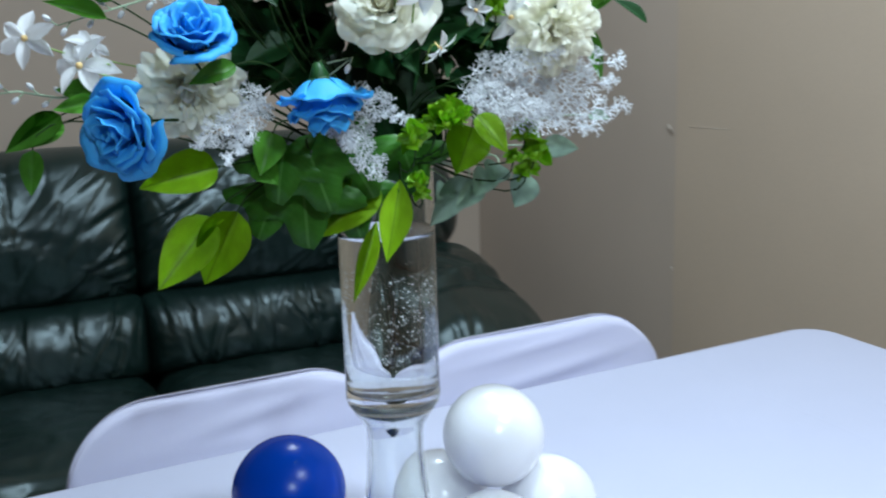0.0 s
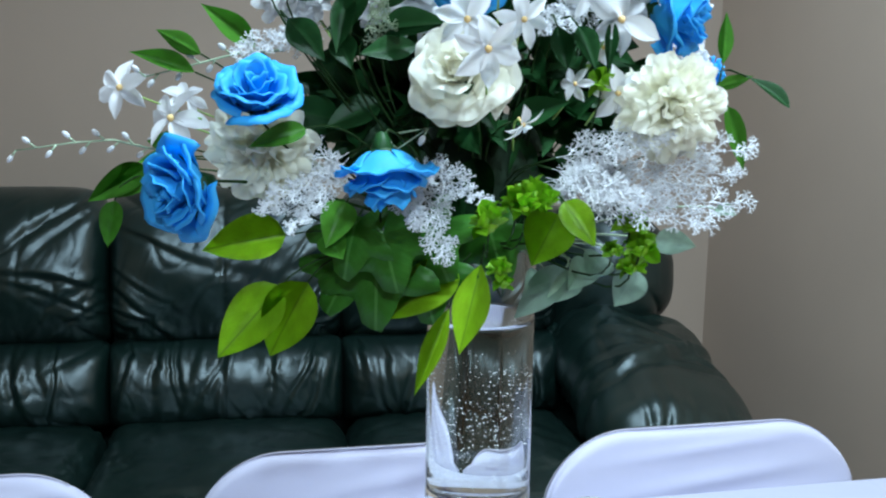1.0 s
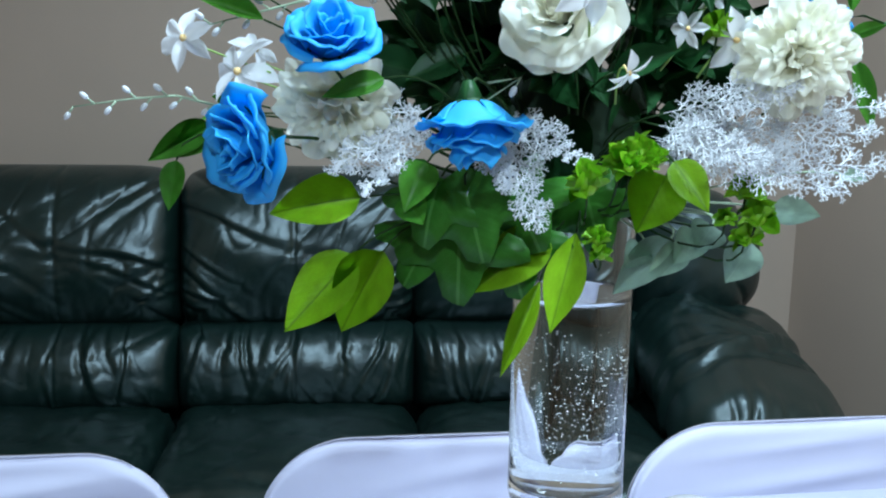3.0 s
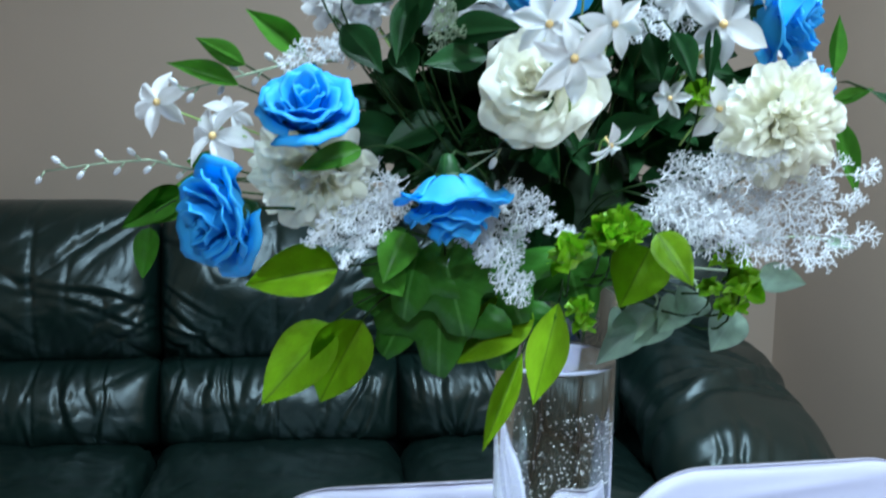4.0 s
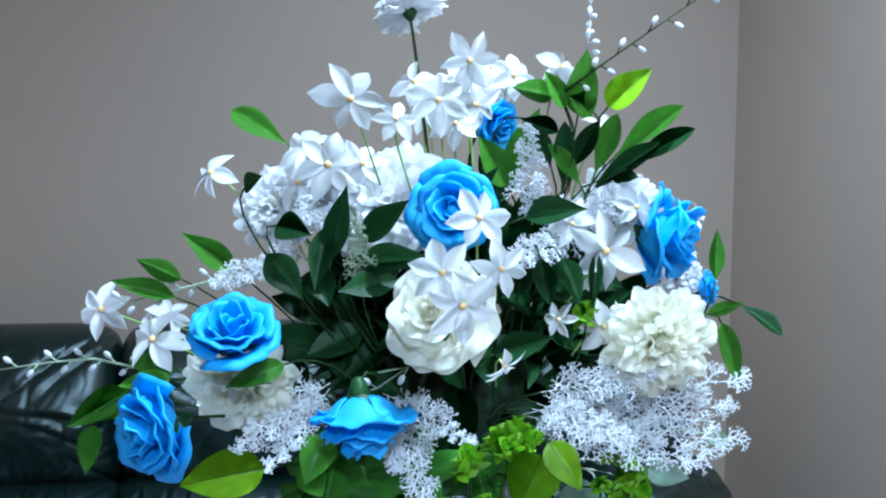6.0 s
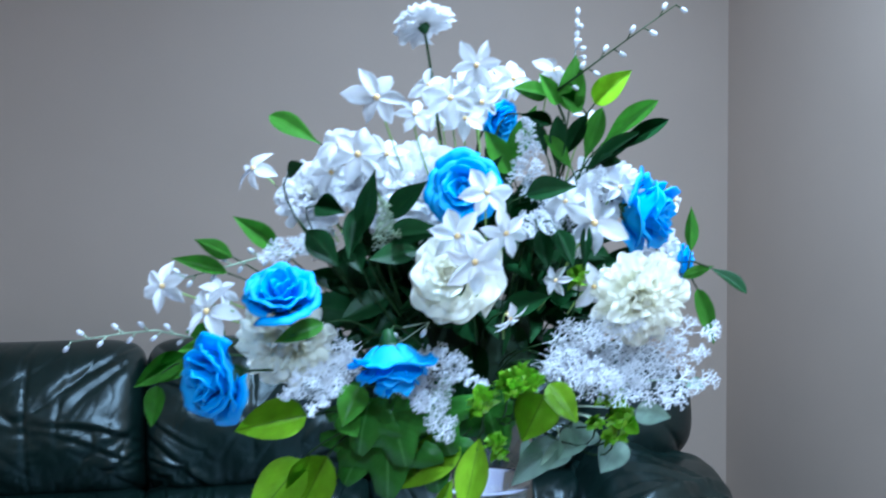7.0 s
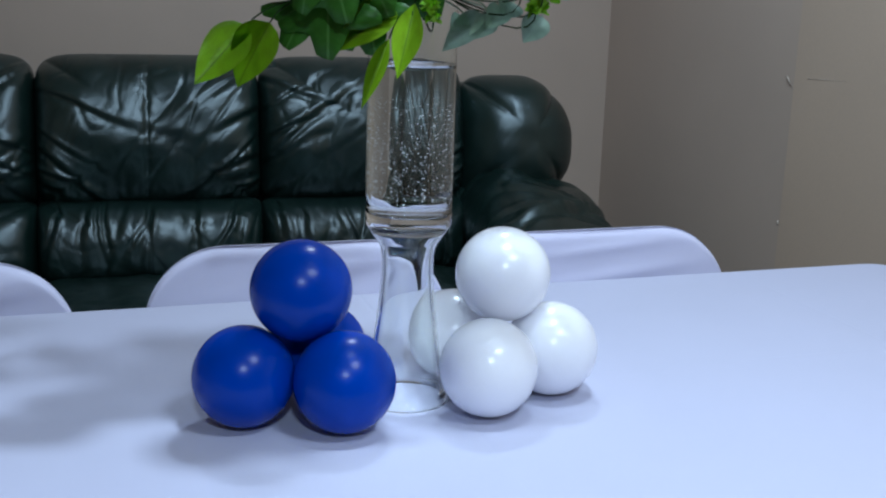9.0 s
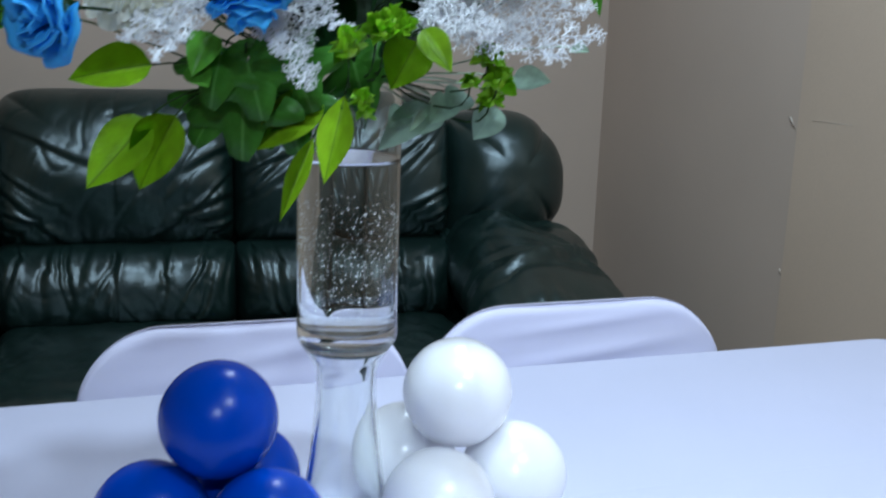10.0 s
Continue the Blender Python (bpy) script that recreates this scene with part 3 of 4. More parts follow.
CREAM = material("cream_silk", (0.96, 0.945, 0.84), 0.6, vary=0.05, scale=3, bump=0.06, bump_scale=40, spread=0.04, through_light=0.5)
IVORY = material("ivory_silk", (0.96, 0.945, 0.83), 0.6, vary=0.05, scale=3, bump=0.06, bump_scale=40, spread=0.04, through_light=0.5)
SILK = material("white_silk", (0.90, 0.90, 0.91), 0.6, vary=0.03, scale=3, bump=0.06, bump_scale=40, spread=0.03, through_light=0.48)
for matte in (DARK, IVY, GREEN):
    matte.node_tree.nodes["Principled BSDF"].inputs["Specular IOR Level"].default_value = 0.22
FROST = material("white_fern_plastic", (0.82, 0.83, 0.86), 0.5, vary=0.05, scale=20, through_light=0.2)
YOLK = material("yellow_stamen", (0.88, 0.60, 0.26), 0.7, vary=0.2, scale=90)
PALE_FERN = material("pale_fern_plastic", (0.42, 0.50, 0.34), 0.5, vary=0.15, scale=30, through_light=0.2)
LIME_BUD = material("lime_bud", (0.30, 0.58, 0.02), 0.45, vary=0.25, scale=40, spread=0.1, through_light=0.25)
FOAM_BLOCK = material("dark_floral_foam", (0.012, 0.03, 0.012), 0.9, vary=0.3, scale=40)

HEART = Vector((0, 0, 1.185))
bouquet = empty("flower_arrangement", HEART)
tagged(bouquet, "silk flower arrangement, blue and white blooms with green leaves", "flowers")
TOWARD = Vector((-0.131, -0.991, 0))
RIGHT = Vector((0.991, -0.131, 0))
UP = Vector((0, 0, 1))
chance = random.Random(7)


def mesh_of(name, bm, mat):
    me = bpy.data.meshes.new(name)
    bm.to_mesh(me)
    bm.free()
    for p in me.polygons:
        p.use_smooth = True
    me.materials.append(mat)
    return me


def add(name, me, m, parent, label=""):
    """A part on shared mesh data; m is its pose within its parent."""
    o = new(name, me)
    o.parent = parent
    o.matrix_basis = m
    return tagged(o, label) if label else o


def petal_bm(rho, h, span, curl, ruffle=0.0, phase=0.0, thick=0.012, nu=10, nv=8, point=0.05):
    """One rose petal round the z axis, its middle towards +x; unit flower radius."""
    bm = bmesh.new()
    rows = []
    for j in range(nv + 1):
        v = j / nv
        row = []
        for i in range(nu + 1):
            u = -1 + 2 * i / nu
            a = math.radians(span) / 2 * u * (0.5 + 0.5 * math.sqrt(v))
            lip = max(0, v - 0.6) / 0.4
            r = rho * (0.25 + 0.75 * v ** 0.6) + curl * lip ** 2 * (1 - 0.35 * u * u)
            r += ruffle * math.sin(u * 7 + phase) * v ** 2
            z = h * v * (1 - 0.24 * abs(u) ** 2.4 * v + point * max(0, 1 - abs(u) * 3) * v) - 0.55 * curl * lip ** 3
            z += 0.6 * ruffle * math.sin(u * 11 + phase * 2) * v ** 3
            row.append(bm.verts.new((r * math.cos(a), r * math.sin(a), z)))
        rows.append(row)
    for a, b in zip(rows, rows[1:]):
        for k in range(nu):
            bm.faces.new((a[k], a[k + 1], b[k + 1], b[k]))
    bmesh.ops.recalc_face_normals(bm, faces=bm.faces[:])
    if thick:
        bmesh.ops.solidify(bm, geom=bm.faces[:], thickness=thick)
    return bm


def facing(right, up, toward):
    return (RIGHT * right + UP * up + TOWARD * toward).normalized()


def bloom_pose(place, way, size, roll):
    q = Vector(way).to_track_quat("Z", "Y").to_matrix().to_4x4()
    return Matrix.Translation(Vector(place) - HEART) @ q @ Matrix.Rotation(roll, 4, "Z") @ Matrix.Diagonal((size, size, size, 1))


def stalk(place, way, mat=STEM, r=0.0012, sag=0.0, root=0.18):
    """A curved stem from the middle of the arrangement to the back of a bloom."""
    b = Vector(place) - HEART
    a = Vector((b.x * root, b.y * root, b.z * (root if root > 0.5 else root - 0.18)))
    c = b - Vector(way) * min(0.05, (b - a).length * 0.4)
    pts = [a * (1 - t) ** 2 + c * 2 * t * (1 - t) + b * t * t - UP * sag * math.sin(math.pi * t) for t in (k / 7 for k in range(8))]
    return part("stem", tube(bmesh.new(), pts, r * 1.2, r, 5), mat, bouquet)


# petals: (ring radius, height, span, curl, how many, turn)
ROSE = [("t", 0.13, 0.74, 210, 0.0, 2), ("t", 0.23, 0.80, 165, 0.03, 3), ("t", 0.36, 0.82, 135, 0.07, 4),
        ("m", 0.50, 0.78, 112, 0.12, 4), ("m", 0.65, 0.68, 100, 0.16, 5), ("o", 0.80, 0.50, 92, 0.20, 5)]
PEONY = [("t", 0.13, 0.66, 200, 0.0, 2), ("t", 0.24, 0.72, 160, 0.03, 3), ("t", 0.37, 0.74, 150, 0.06, 3), ("m", 0.52, 0.74, 135, 0.10, 3),
         ("m", 0.70, 0.68, 125, 0.17, 4), ("o", 0.88, 0.50, 112, 0.22, 4), ("o", 1.0, 0.26, 96, 0.20, 5)]
RUFFLED = [("t", 0.10, 0.60, 160, 0.03, 3), ("t", 0.22, 0.72, 118, 0.08, 5), ("m", 0.36, 0.75, 102, 0.12, 6), ("m", 0.52, 0.70, 92, 0.17, 7),
           ("m", 0.69, 0.58, 86, 0.20, 7), ("o", 0.85, 0.40, 82, 0.20, 8), ("o", 0.96, 0.18, 76, 0.16, 7)]


def petal_set(rings, mat, ruffle, seed, point=0.05):
    rnd = random.Random(seed)
    return [([mesh_of("petal", petal_bm(rho, h, span, curl, ruffle * (0.5 + rho), rnd.uniform(0, 6), point=point, thick=0.024 if mat is BLUE_FOAM else 0, nu=12 if mat is BLUE_FOAM else 20, nv=9), mat) for _ in range(3)], n)
            for _, rho, h, span, curl, n in rings]


ROSE_SET = petal_set(ROSE, BLUE_FOAM, 0.022, 1, 0.09)
PEONY_SET = petal_set(PEONY, CREAM, 0.038, 2, 0.22)
RUFFLED_SET = petal_set(RUFFLED, IVORY, 0.09, 3, 0.04)
WHITE_SET = petal_set(RUFFLED, SILK, 0.09, 4, 0.04)


def calyx_bm():
    bm = lathe(bmesh.new(), [(0, -0.32), (0.10, -0.30), (0.17, -0.18), (0.24, -0.04), (0.2, 0.03), (0, 0.05)], 14)
    for k in range(5):
        a = 2 * math.pi * k / 5
        rad, tan = Vector((math.cos(a), math.sin(a), 0)), Vector((-math.sin(a), math.cos(a), 0))
        rows = []
        for t, w in ((0, 0.10), (0.35, 0.15), (0.7, 0.10), (1, 0.005)):
            p = rad * (0.2 + 0.42 * t) + UP * (-0.06 + 0.36 * t)
            rows.append([bm.verts.new(p - tan * w), bm.verts.new(p + rad * 0.03), bm.verts.new(p + tan * w)])
        for a0, b0 in zip(rows, rows[1:]):
            for q in range(2):
                bm.faces.new((a0[q], a0[q + 1], b0[q + 1], b0[q]))
    return bm


CALYX = mesh_of("calyx", calyx_bm(), DARK)
BUD_BLUE = mesh_of("blue_rose", lathe(bmesh.new(), [(0, 0), (0.2, 0.02), (0.17, 0.3), (0.1, 0.6), (0.04, 0.66), (0, 0.62)], 16), BLUE_FOAM)
BUD_CREAM = mesh_of("white_rose", lathe(bmesh.new(), [(0, 0), (0.2, 0.02), (0.17, 0.3), (0.1, 0.5), (0.04, 0.55), (0, 0.52)], 16), CREAM)
BUD_IVORY = mesh_of("white_carnation", lathe(bmesh.new(), [(0, 0), (0.2, 0.02), (0.17, 0.3), (0.1, 0.55), (0.04, 0.6), (0, 0.58)], 16), IVORY)


def bloom(name, bud, rings, place, way, size, squash=1.0, label=""):
    w = facing(*way)
    # the rim stands in front of the flower's base: shift back so that its middle lies at place
    base = Vector(place) - w * size * 0.35
    m = bloom_pose(base, w, size, chance.uniform(0, 6)) @ Matrix.Diagonal((1, 1, squash, 1))
    head = add(name, bud, m, bouquet, label)
    turn = 0.0
    loose = 0.8 if rings is ROSE_SET else 1.4
    for meshes, n in rings:
        turn += 0.7
        for k in range(n):
            a = turn + 2 * math.pi * k / n + chance.uniform(-0.12, 0.12)
            t = Matrix.Rotation(a, 4, "Z") @ Matrix.Rotation(chance.uniform(-0.10, 0.20) * loose, 4, "Y") @ Matrix.Rotation(chance.uniform(-0.13, 0.13) * loose, 4, "X") @ Matrix.Diagonal((*[chance.uniform(0.9, 1.07)] * 3, 1))
            add("petal", meshes[k % 3], t, head)
    add("calyx", CALYX, Matrix.Identity(4), head, "dark green calyx")
    stalk(base, w)
    return head


def blade_bm(profile, bend, fold, nu=14, nv=6, wave=0.0):
    """A leaf blade of unit length along +x, unit width along y."""
    bm = bmesh.new()
    rows = []
    for i in range(nu + 1):
        u = i / nu
        w = max(0.004, profile(u)) / 2
        row = []
        for j in range(nv + 1):
            v = -1 + 2 * j / nv
            row.append(bm.verts.new((u, v * w, -bend * (u * u - 0.3 * u) + fold * abs(v) * w * 2 + wave * math.sin(u * 13 + v * 2) * abs(v))))
        rows.append(row)
    for a, b in zip(rows, rows[1:]):
        for k in range(nv):
            bm.faces.new((a[k], a[k + 1], b[k + 1], b[k]))
    bmesh.ops.solidify(bm, geom=bm.faces[:], thickness=0.008)
    return bm


def oval(u):
    return max(0.0, u) ** 0.6 * max(0.0, 1 - u) ** 1.05 / 0.339


def lance(u):
    return math.sin(math.pi * u ** 0.85) ** 1.15


def spoon(u):
    return 0.10 + 0.9 * math.sin(math.pi * min(1, max(0, (u - 0.08) / 0.92)) ** 1.35) ** 0.8 if u < 0.995 else 0.02


def ivy_bm(bend=0.15):
    """A five-lobed leaf, stalk end at the origin, tip at x = 1."""
    bm = bmesh.new()
    n = 40
    mid = bm.verts.new((0.18, 0, 0.02))
    rim, ring = [], []
    for k in range(n):
        a = -math.pi + 2 * math.pi * (k + 0.5) / n
        lobes = 0.56 + 0.17 * math.cos(5 * a) + 0.12 * math.cos(a) + 0.02 * math.sin(17 * a)
        r = lobes * (1 - 0.55 * math.exp(-((abs(a) - math.pi) / 0.35) ** 2))
        x, y = 0.25 + r * math.cos(a) * 0.95, r * math.sin(a)
        rim.append(bm.verts.new((x, y, -bend * (x * x + y * y) + 0.03 * math.sin(5 * a + 0.5))))
        ring.append(bm.verts.new((0.22 + 0.5 * (x - 0.22), y * 0.5, -bend * 0.25 * (x * x + y * y) - 0.02 * math.cos(5 * a))))
    for k in range(n):
        q = (k + 1) % n
        bm.faces.new((ring[k], rim[k], rim[q], ring[q]))
        bm.faces.new((mid, ring[k], ring[q]))
    bmesh.ops.recalc_face_normals(bm, faces=bm.faces[:])
    bmesh.ops.solidify(bm, geom=bm.faces[:], thickness=0.008)
    return bm


def blades(mat, profile, wave=0.0):
    return [mesh_of("leaf", blade_bm(profile, b, f, wave=wave), mat) for b, f in ((0.10, 0.12), (0.22, 0.18), (-0.06, 0.10))]


OVAL = {id(m): blades(m, oval, 0.008) for m in (LIME, GREEN, DARK, SAGE)}
LANCE = {id(m): blades(m, lance) for m in (LIME, GREEN, DARK, SAGE)}
SPOON = {id(m): blades(m, spoon) for m in (LIME, GREEN, DARK, SAGE)}
IVY_MESH = [mesh_of("leaf", ivy_bm(b), IVY) for b in (0.1, 0.25, 0.35)]


LEAF_LOOK = {id(LIME): "lime green pointed leaf", id(GREEN): "fresh green leaf", id(DARK): "dark green glossy leaf", id(SAGE): "grey-green sage leaf",
             id(IVY): "lobed green ivy leaf"}


def leaf(base, tip, width, mat, kind=OVAL, lift=0.5, twist=0.0, name="leaf", stem=True):
    a, b = Vector(base), Vector(tip)
    x = (b - a)
    size = x.length
    x.normalize()
    face = (TOWARD + UP * lift + RIGHT * twist)
    z = (face - x * face.dot(x)).normalized()
    y = z.cross(x)
    m = Matrix((x, y, z)).transposed().to_4x4()
    meshes = IVY_MESH if kind is None else kind[id(mat)]
    add(name, chance.choice(meshes), Matrix.Translation(a - HEART) @ m @ Matrix.Diagonal((size, width, size, 1)), bouquet, LEAF_LOOK[id(mat)])
    if stem:
        stalk(a, x, PALE_STEM if mat is SAGE else STEM, 0.0008, root=0.45)


def star_petal_bm():
    bm = bmesh.new()
    rows = []
    nu, nv = 10, 6
    for i in range(nu + 1):
        u = i / nu
        w = (0.16 + 0.36 * math.sin(math.pi * u ** 0.9) ** 0.9 * (1 - 0.1 * u)) * (1 if u < 0.99 else 0.1) * min(1, 1.9 * (1 - u) ** 0.6 + 0.05) / 1.1
        rows.append([bm.verts.new((0.06 + 0.94 * u, v * w / 2.05, 0.16 * u - 0.34 * u * u + 0.20 * v * v * w)) for v in (-1 + 2 * j / nv for j in range(nv + 1))])
    for a, b in zip(rows, rows[1:]):
        for k in range(nv):
            bm.faces.new((a[k], a[k + 1], b[k + 1], b[k]))
    bmesh.ops.solidify(bm, geom=bm.faces[:], thickness=0.018)
    return bm


STAR_PETAL = mesh_of("petal", star_petal_bm(), SILK)
STAR_HEART = mesh_of("star_flower", lathe(bmesh.new(), [(0, -0.35), (0.035, -0.34), (0.04, -0.1), (0.10, 0.01), (0.09, 0.06), (0.05, 0.12), (0, 0.13)], 12), YOLK)


def star(place, way, size, n=6, droop=0.0):
    w = facing(*way)
    head = add("star_flower", STAR_HEART, bloom_pose(place, w, size, chance.uniform(0, 6)), bouquet, "white six-petalled star flower with a yellow heart")
    for k in range(n):
        t = Matrix.Rotation(2 * math.pi * k / n + chance.uniform(-0.12, 0.12), 4, "Z") @ Matrix.Rotation(droop + chance.uniform(-0.35, 0.40), 4, "Y") @ Matrix.Rotation(chance.uniform(-0.5, 0.5), 4, "X")
        s = chance.uniform(0.85, 1.1)
        add("petal", STAR_PETAL, t @ Matrix.Diagonal((s, s * chance.uniform(0.95, 1.25), s, 1)), head)
    stalk(place, w, FRESH_STEM, 0.0007, root=0.78)


def twig(verts, faces, a, b, r):
    d = (b - a).normalized()
    s = d.orthogonal().normalized()
    t = d.cross(s)
    i = len(verts)
    for p, q in ((a, r), (b, r * 0.75)):
        for k in range(3):
            ang = 2 * math.pi * k / 3
            verts.append(p + q * (math.cos(ang) * s + math.sin(ang) * t))
    for k in range(3):
        faces.append((i + k, i + (k + 1) % 3, i + 3 + (k + 1) % 3, i + 3 + k))
    faces.append((i + 3, i + 4, i + 5))


def nub(verts, faces, p, r):
    i = len(verts)
    for d in ((r, 0, 0), (-r, 0, 0), (0, r, 0), (0, -r, 0), (0, 0, r), (0, 0, -r)):
        verts.append(p + Vector(d))
    faces.extend([(i + a, i + b, i + c) for a, b, c in ((0, 2, 4), (2, 1, 4), (1, 3, 4), (3, 0, 4), (2, 0, 5), (1, 2, 5), (3, 1, 5), (0, 3, 5))])


def fern(base, tip, width, seed, mat=FROST, dense=18):
    """A frosted fern spray: flat, forked again and again towards short blunt tips."""
    rnd = random.Random(seed)
    a, b = Vector(base) - HEART, Vector(tip) - HEART
    x = (b - a).normalized()
    size = (b - a).length
    face = TOWARD + UP * 0.4 + RIGHT * rnd.uniform(-0.3, 0.3)
    z = (face - x * face.dot(x)).normalized()
    y = z.cross(x)
    verts, faces = [], []
    bow = rnd.uniform(-0.06, 0.06) * size
    along = lambda t: a + x * size * t + z * bow * math.sin(math.pi * t) + y * bow * math.sin(2 * t)

    def fork(p, d, length, depth):
        q = p + d * length
        twig(verts, faces, p, q, 0.00034 + 0.00012 * depth)
        if depth == 0:
            nub(verts, faces, q, rnd.uniform(0.00042, 0.0006))
            return
        across = d.cross(z).normalized()
        for s1 in (1, -1):
            spread = rnd.uniform(0.25, 0.65)
            e = (d * math.cos(spread) + across * s1 * math.sin(spread) + z * rnd.uniform(-0.35, 0.35)).normalized()
            fork(q, e, length * rnd.uniform(0.55, 0.85), depth - 1)
            if depth > 1:
                m = p.lerp(q, rnd.uniform(0.35, 0.8))
                e = (d * 0.5 + across * s1 + z * rnd.uniform(-0.5, 0.5)).normalized()
                fork(m, e, length * rnd.uniform(0.35, 0.55), depth - 2)

    for k in range(10):
        twig(verts, faces, along(k / 10), along((k + 1) / 10), 0.0004)
    for k in range(dense):
        t = min(1, 0.08 + 0.92 * (k + rnd.uniform(-0.4, 0.4)) / (dense - 1))
        side = 1 if k % 2 else -1
        reach = width * 0.5 * (0.4 + 0.6 * math.sin(math.pi * min(1, 0.25 + 0.72 * t))) * rnd.uniform(0.6, 1.2)
        d = (x * rnd.uniform(0.6, 1.6) + y * side + z * rnd.uniform(-0.6, 0.6)).normalized()
        if k >= dense - 2:
            d, reach = (x + y * side * 0.3).normalized(), width * 0.3
        fork(along(t), d, reach * 0.40, 4)
    me = bpy.data.meshes.new("fern_spray")
    me.from_pydata([tuple(v) for v in verts], [], faces)
    me.materials.append(mat)
    add("fern_spray", me, Matrix.Identity(4), bouquet, "frosted white plastic fern spray" if mat is FROST else "pale green fern spray")
    stalk(base, x, STEM, 0.0007)


def sprig(points, n, r, mat=PALE_STEM, bead=FROST, label="pale sprig with small white buds"):
    """A thin bending twig with bud-tipped side stalks."""
    pts = [Vector(p) - HEART for p in points]
    bm = tube(bmesh.new(), pts, r * 1.3, r * 0.6, 5)
    s = part("sprig", bm, mat, bouquet, label)
    for k in range(n):
        t = (k + 1) / n * (len(pts) - 1)
        i = min(int(t), len(pts) - 2)
        p = pts[i].lerp(pts[i + 1], t - i)
        d = (pts[i + 1] - pts[i]).normalized()
        side = UP if k % 2 else -UP
        e = p + (d * 0.8 + side * 0.8 + TOWARD * chance.uniform(-0.4, 0.4)).normalized() * 0.010
        part("bud_stalk", tube(bmesh.new(), [p, e], r * 0.9, r * 0.7, 4), mat, s)
        b = bmesh.new()
        bmesh.ops.create_icosphere(b, subdivisions=2, radius=0.0023)
        tip = (e - p).normalized()
        for v in b.verts:  # drawn out towards its tip
            v.co += e + tip * v.co.dot(tip) * 0.8
        part("bud", b, bead, s)


BUD_CORE = mesh_of("green_bud", lathe(bmesh.new(), [(0, -0.5), (0.3, -0.4), (0.5, 0), (0.35, 0.4), (0, 0.5)], 10), LIME_BUD)
BRACT = [mesh_of("bract", blade_bm(lambda u: math.sin(math.pi * min(1, u + 0.02)) ** 0.6, b, 0.3, 8, 4, 0.02), LIME_BUD) for b in (0.35, -0.3, 0.1)]


def bud_cluster(place, r, n):
    """A lime head of cupped bracts round a core."""
    core = add("green_bud", BUD_CORE, Matrix.Translation(Vector(place) - HEART) @ Matrix.Diagonal((r, r, r, 1)), bouquet, "lime green bud with cupped bracts")
    for k in range(n * 2):
        zz = 1 - 2 * (k + 0.5) / (n * 2)
        a = k * 2.4 + chance.uniform(-0.3, 0.3)
        d = Vector((math.sqrt(1 - zz * zz) * math.cos(a), math.sqrt(1 - zz * zz) * math.sin(a), zz))
        q = (d + Vector((0, 0, 0.7))).to_track_quat("X", "Z").to_matrix().to_4x4()
        s = chance.uniform(0.8, 1.25)
        add("bract", BRACT[k % 3], Matrix.Translation(d * 0.3) @ q @ Matrix.Rotation(chance.uniform(-1, 1), 4, "X") @ Matrix.Diagonal((s * 0.9, s * 0.95, s, 1)), core)
    stalk(place, (0, 0, 1), STEM, 0.0008)


# the holder in the vase's mouth
part("foam_holder", lathe(bmesh.new(), [(0, 0.0), (0.038, 0.002), (0.041, 0.012), (0.055, 0.02), (0.062, 0.05), (0.045, 0.085), (0, 0.10)], 32),
     FOAM_BLOCK, bouquet, "dark floral foam holder")
# blue roses
bloom("blue_rose", BUD_BLUE, ROSE_SET, (-0.183, -0.097, 1.299), (0.05, 0.78, 0.6), 0.0336, 1.15, "sky blue foam rose")
bloom("blue_rose", BUD_BLUE, ROSE_SET, (-0.237, -0.085, 1.230), (-0.68, -0.15, 0.66), 0.0396, 1.15, "sky blue foam rose")
bloom("blue_rose", BUD_BLUE, ROSE_SET, (-0.097, -0.139, 1.249), (0.08, -0.93, 0.12), 0.0354, 1.25, "sky blue foam rose")
bloom("blue_rose", BUD_BLUE, ROSE_SET, (-0.029, -0.097, 1.383), (-0.25, 0.12, 0.95), 0.0335, 1.00, "sky blue foam rose")
bloom("blue_rose", BUD_BLUE, ROSE_SET, (0.136, -0.048, 1.362), (0.8, -0.1, 0.35), 0.0384, 1.40, "sky blue foam rose")
bloom("blue_rose", BUD_BLUE, ROSE_SET, (0.018, -0.002, 1.442), (0.55, -0.2, 0.6), 0.0221, 1.00, "sky blue foam rose")
bloom("blue_rose", BUD_BLUE, ROSE_SET, (0.192, -0.005, 1.311), (0.9, 0, 0.2), 0.0180, 1.00, "sky blue foam rose")
# white roses and carnations
bloom("white_rose", BUD_CREAM, PEONY_SET, (-0.049, -0.145, 1.319), (-0.38, 0.36, 0.85), 0.0345, 1.10, "large creamy white silk rose")
bloom("white_carnation", BUD_IVORY, RUFFLED_SET, (-0.182, -0.057, 1.250), (-0.15, -0.35, 0.8), 0.0375, 1.00, "ruffled ivory silk carnation")
bloom("white_carnation", BUD_IVORY, RUFFLED_SET, (0.114, -0.126, 1.291), (0.12, -0.12, 0.95), 0.0350, 1.15, "ruffled ivory silk carnation")
bloom("white_carnation", BUD_IVORY, WHITE_SET, (-0.071, -0.046, 1.389), (-0.05, 0.6, 0.75), 0.0460, 1.00, "ruffled white silk carnation")
bloom("white_carnation", BUD_IVORY, WHITE_SET, (0.109, -0.035, 1.386), (0.1, 0.4, 0.8), 0.0291, 1.00, "ruffled white silk carnation")
bloom("white_carnation", BUD_IVORY, WHITE_SET, (0.175, -0.003, 1.326), (0.6, 0.2, 0.6), 0.0223, 1.00, "ruffled white silk carnation")
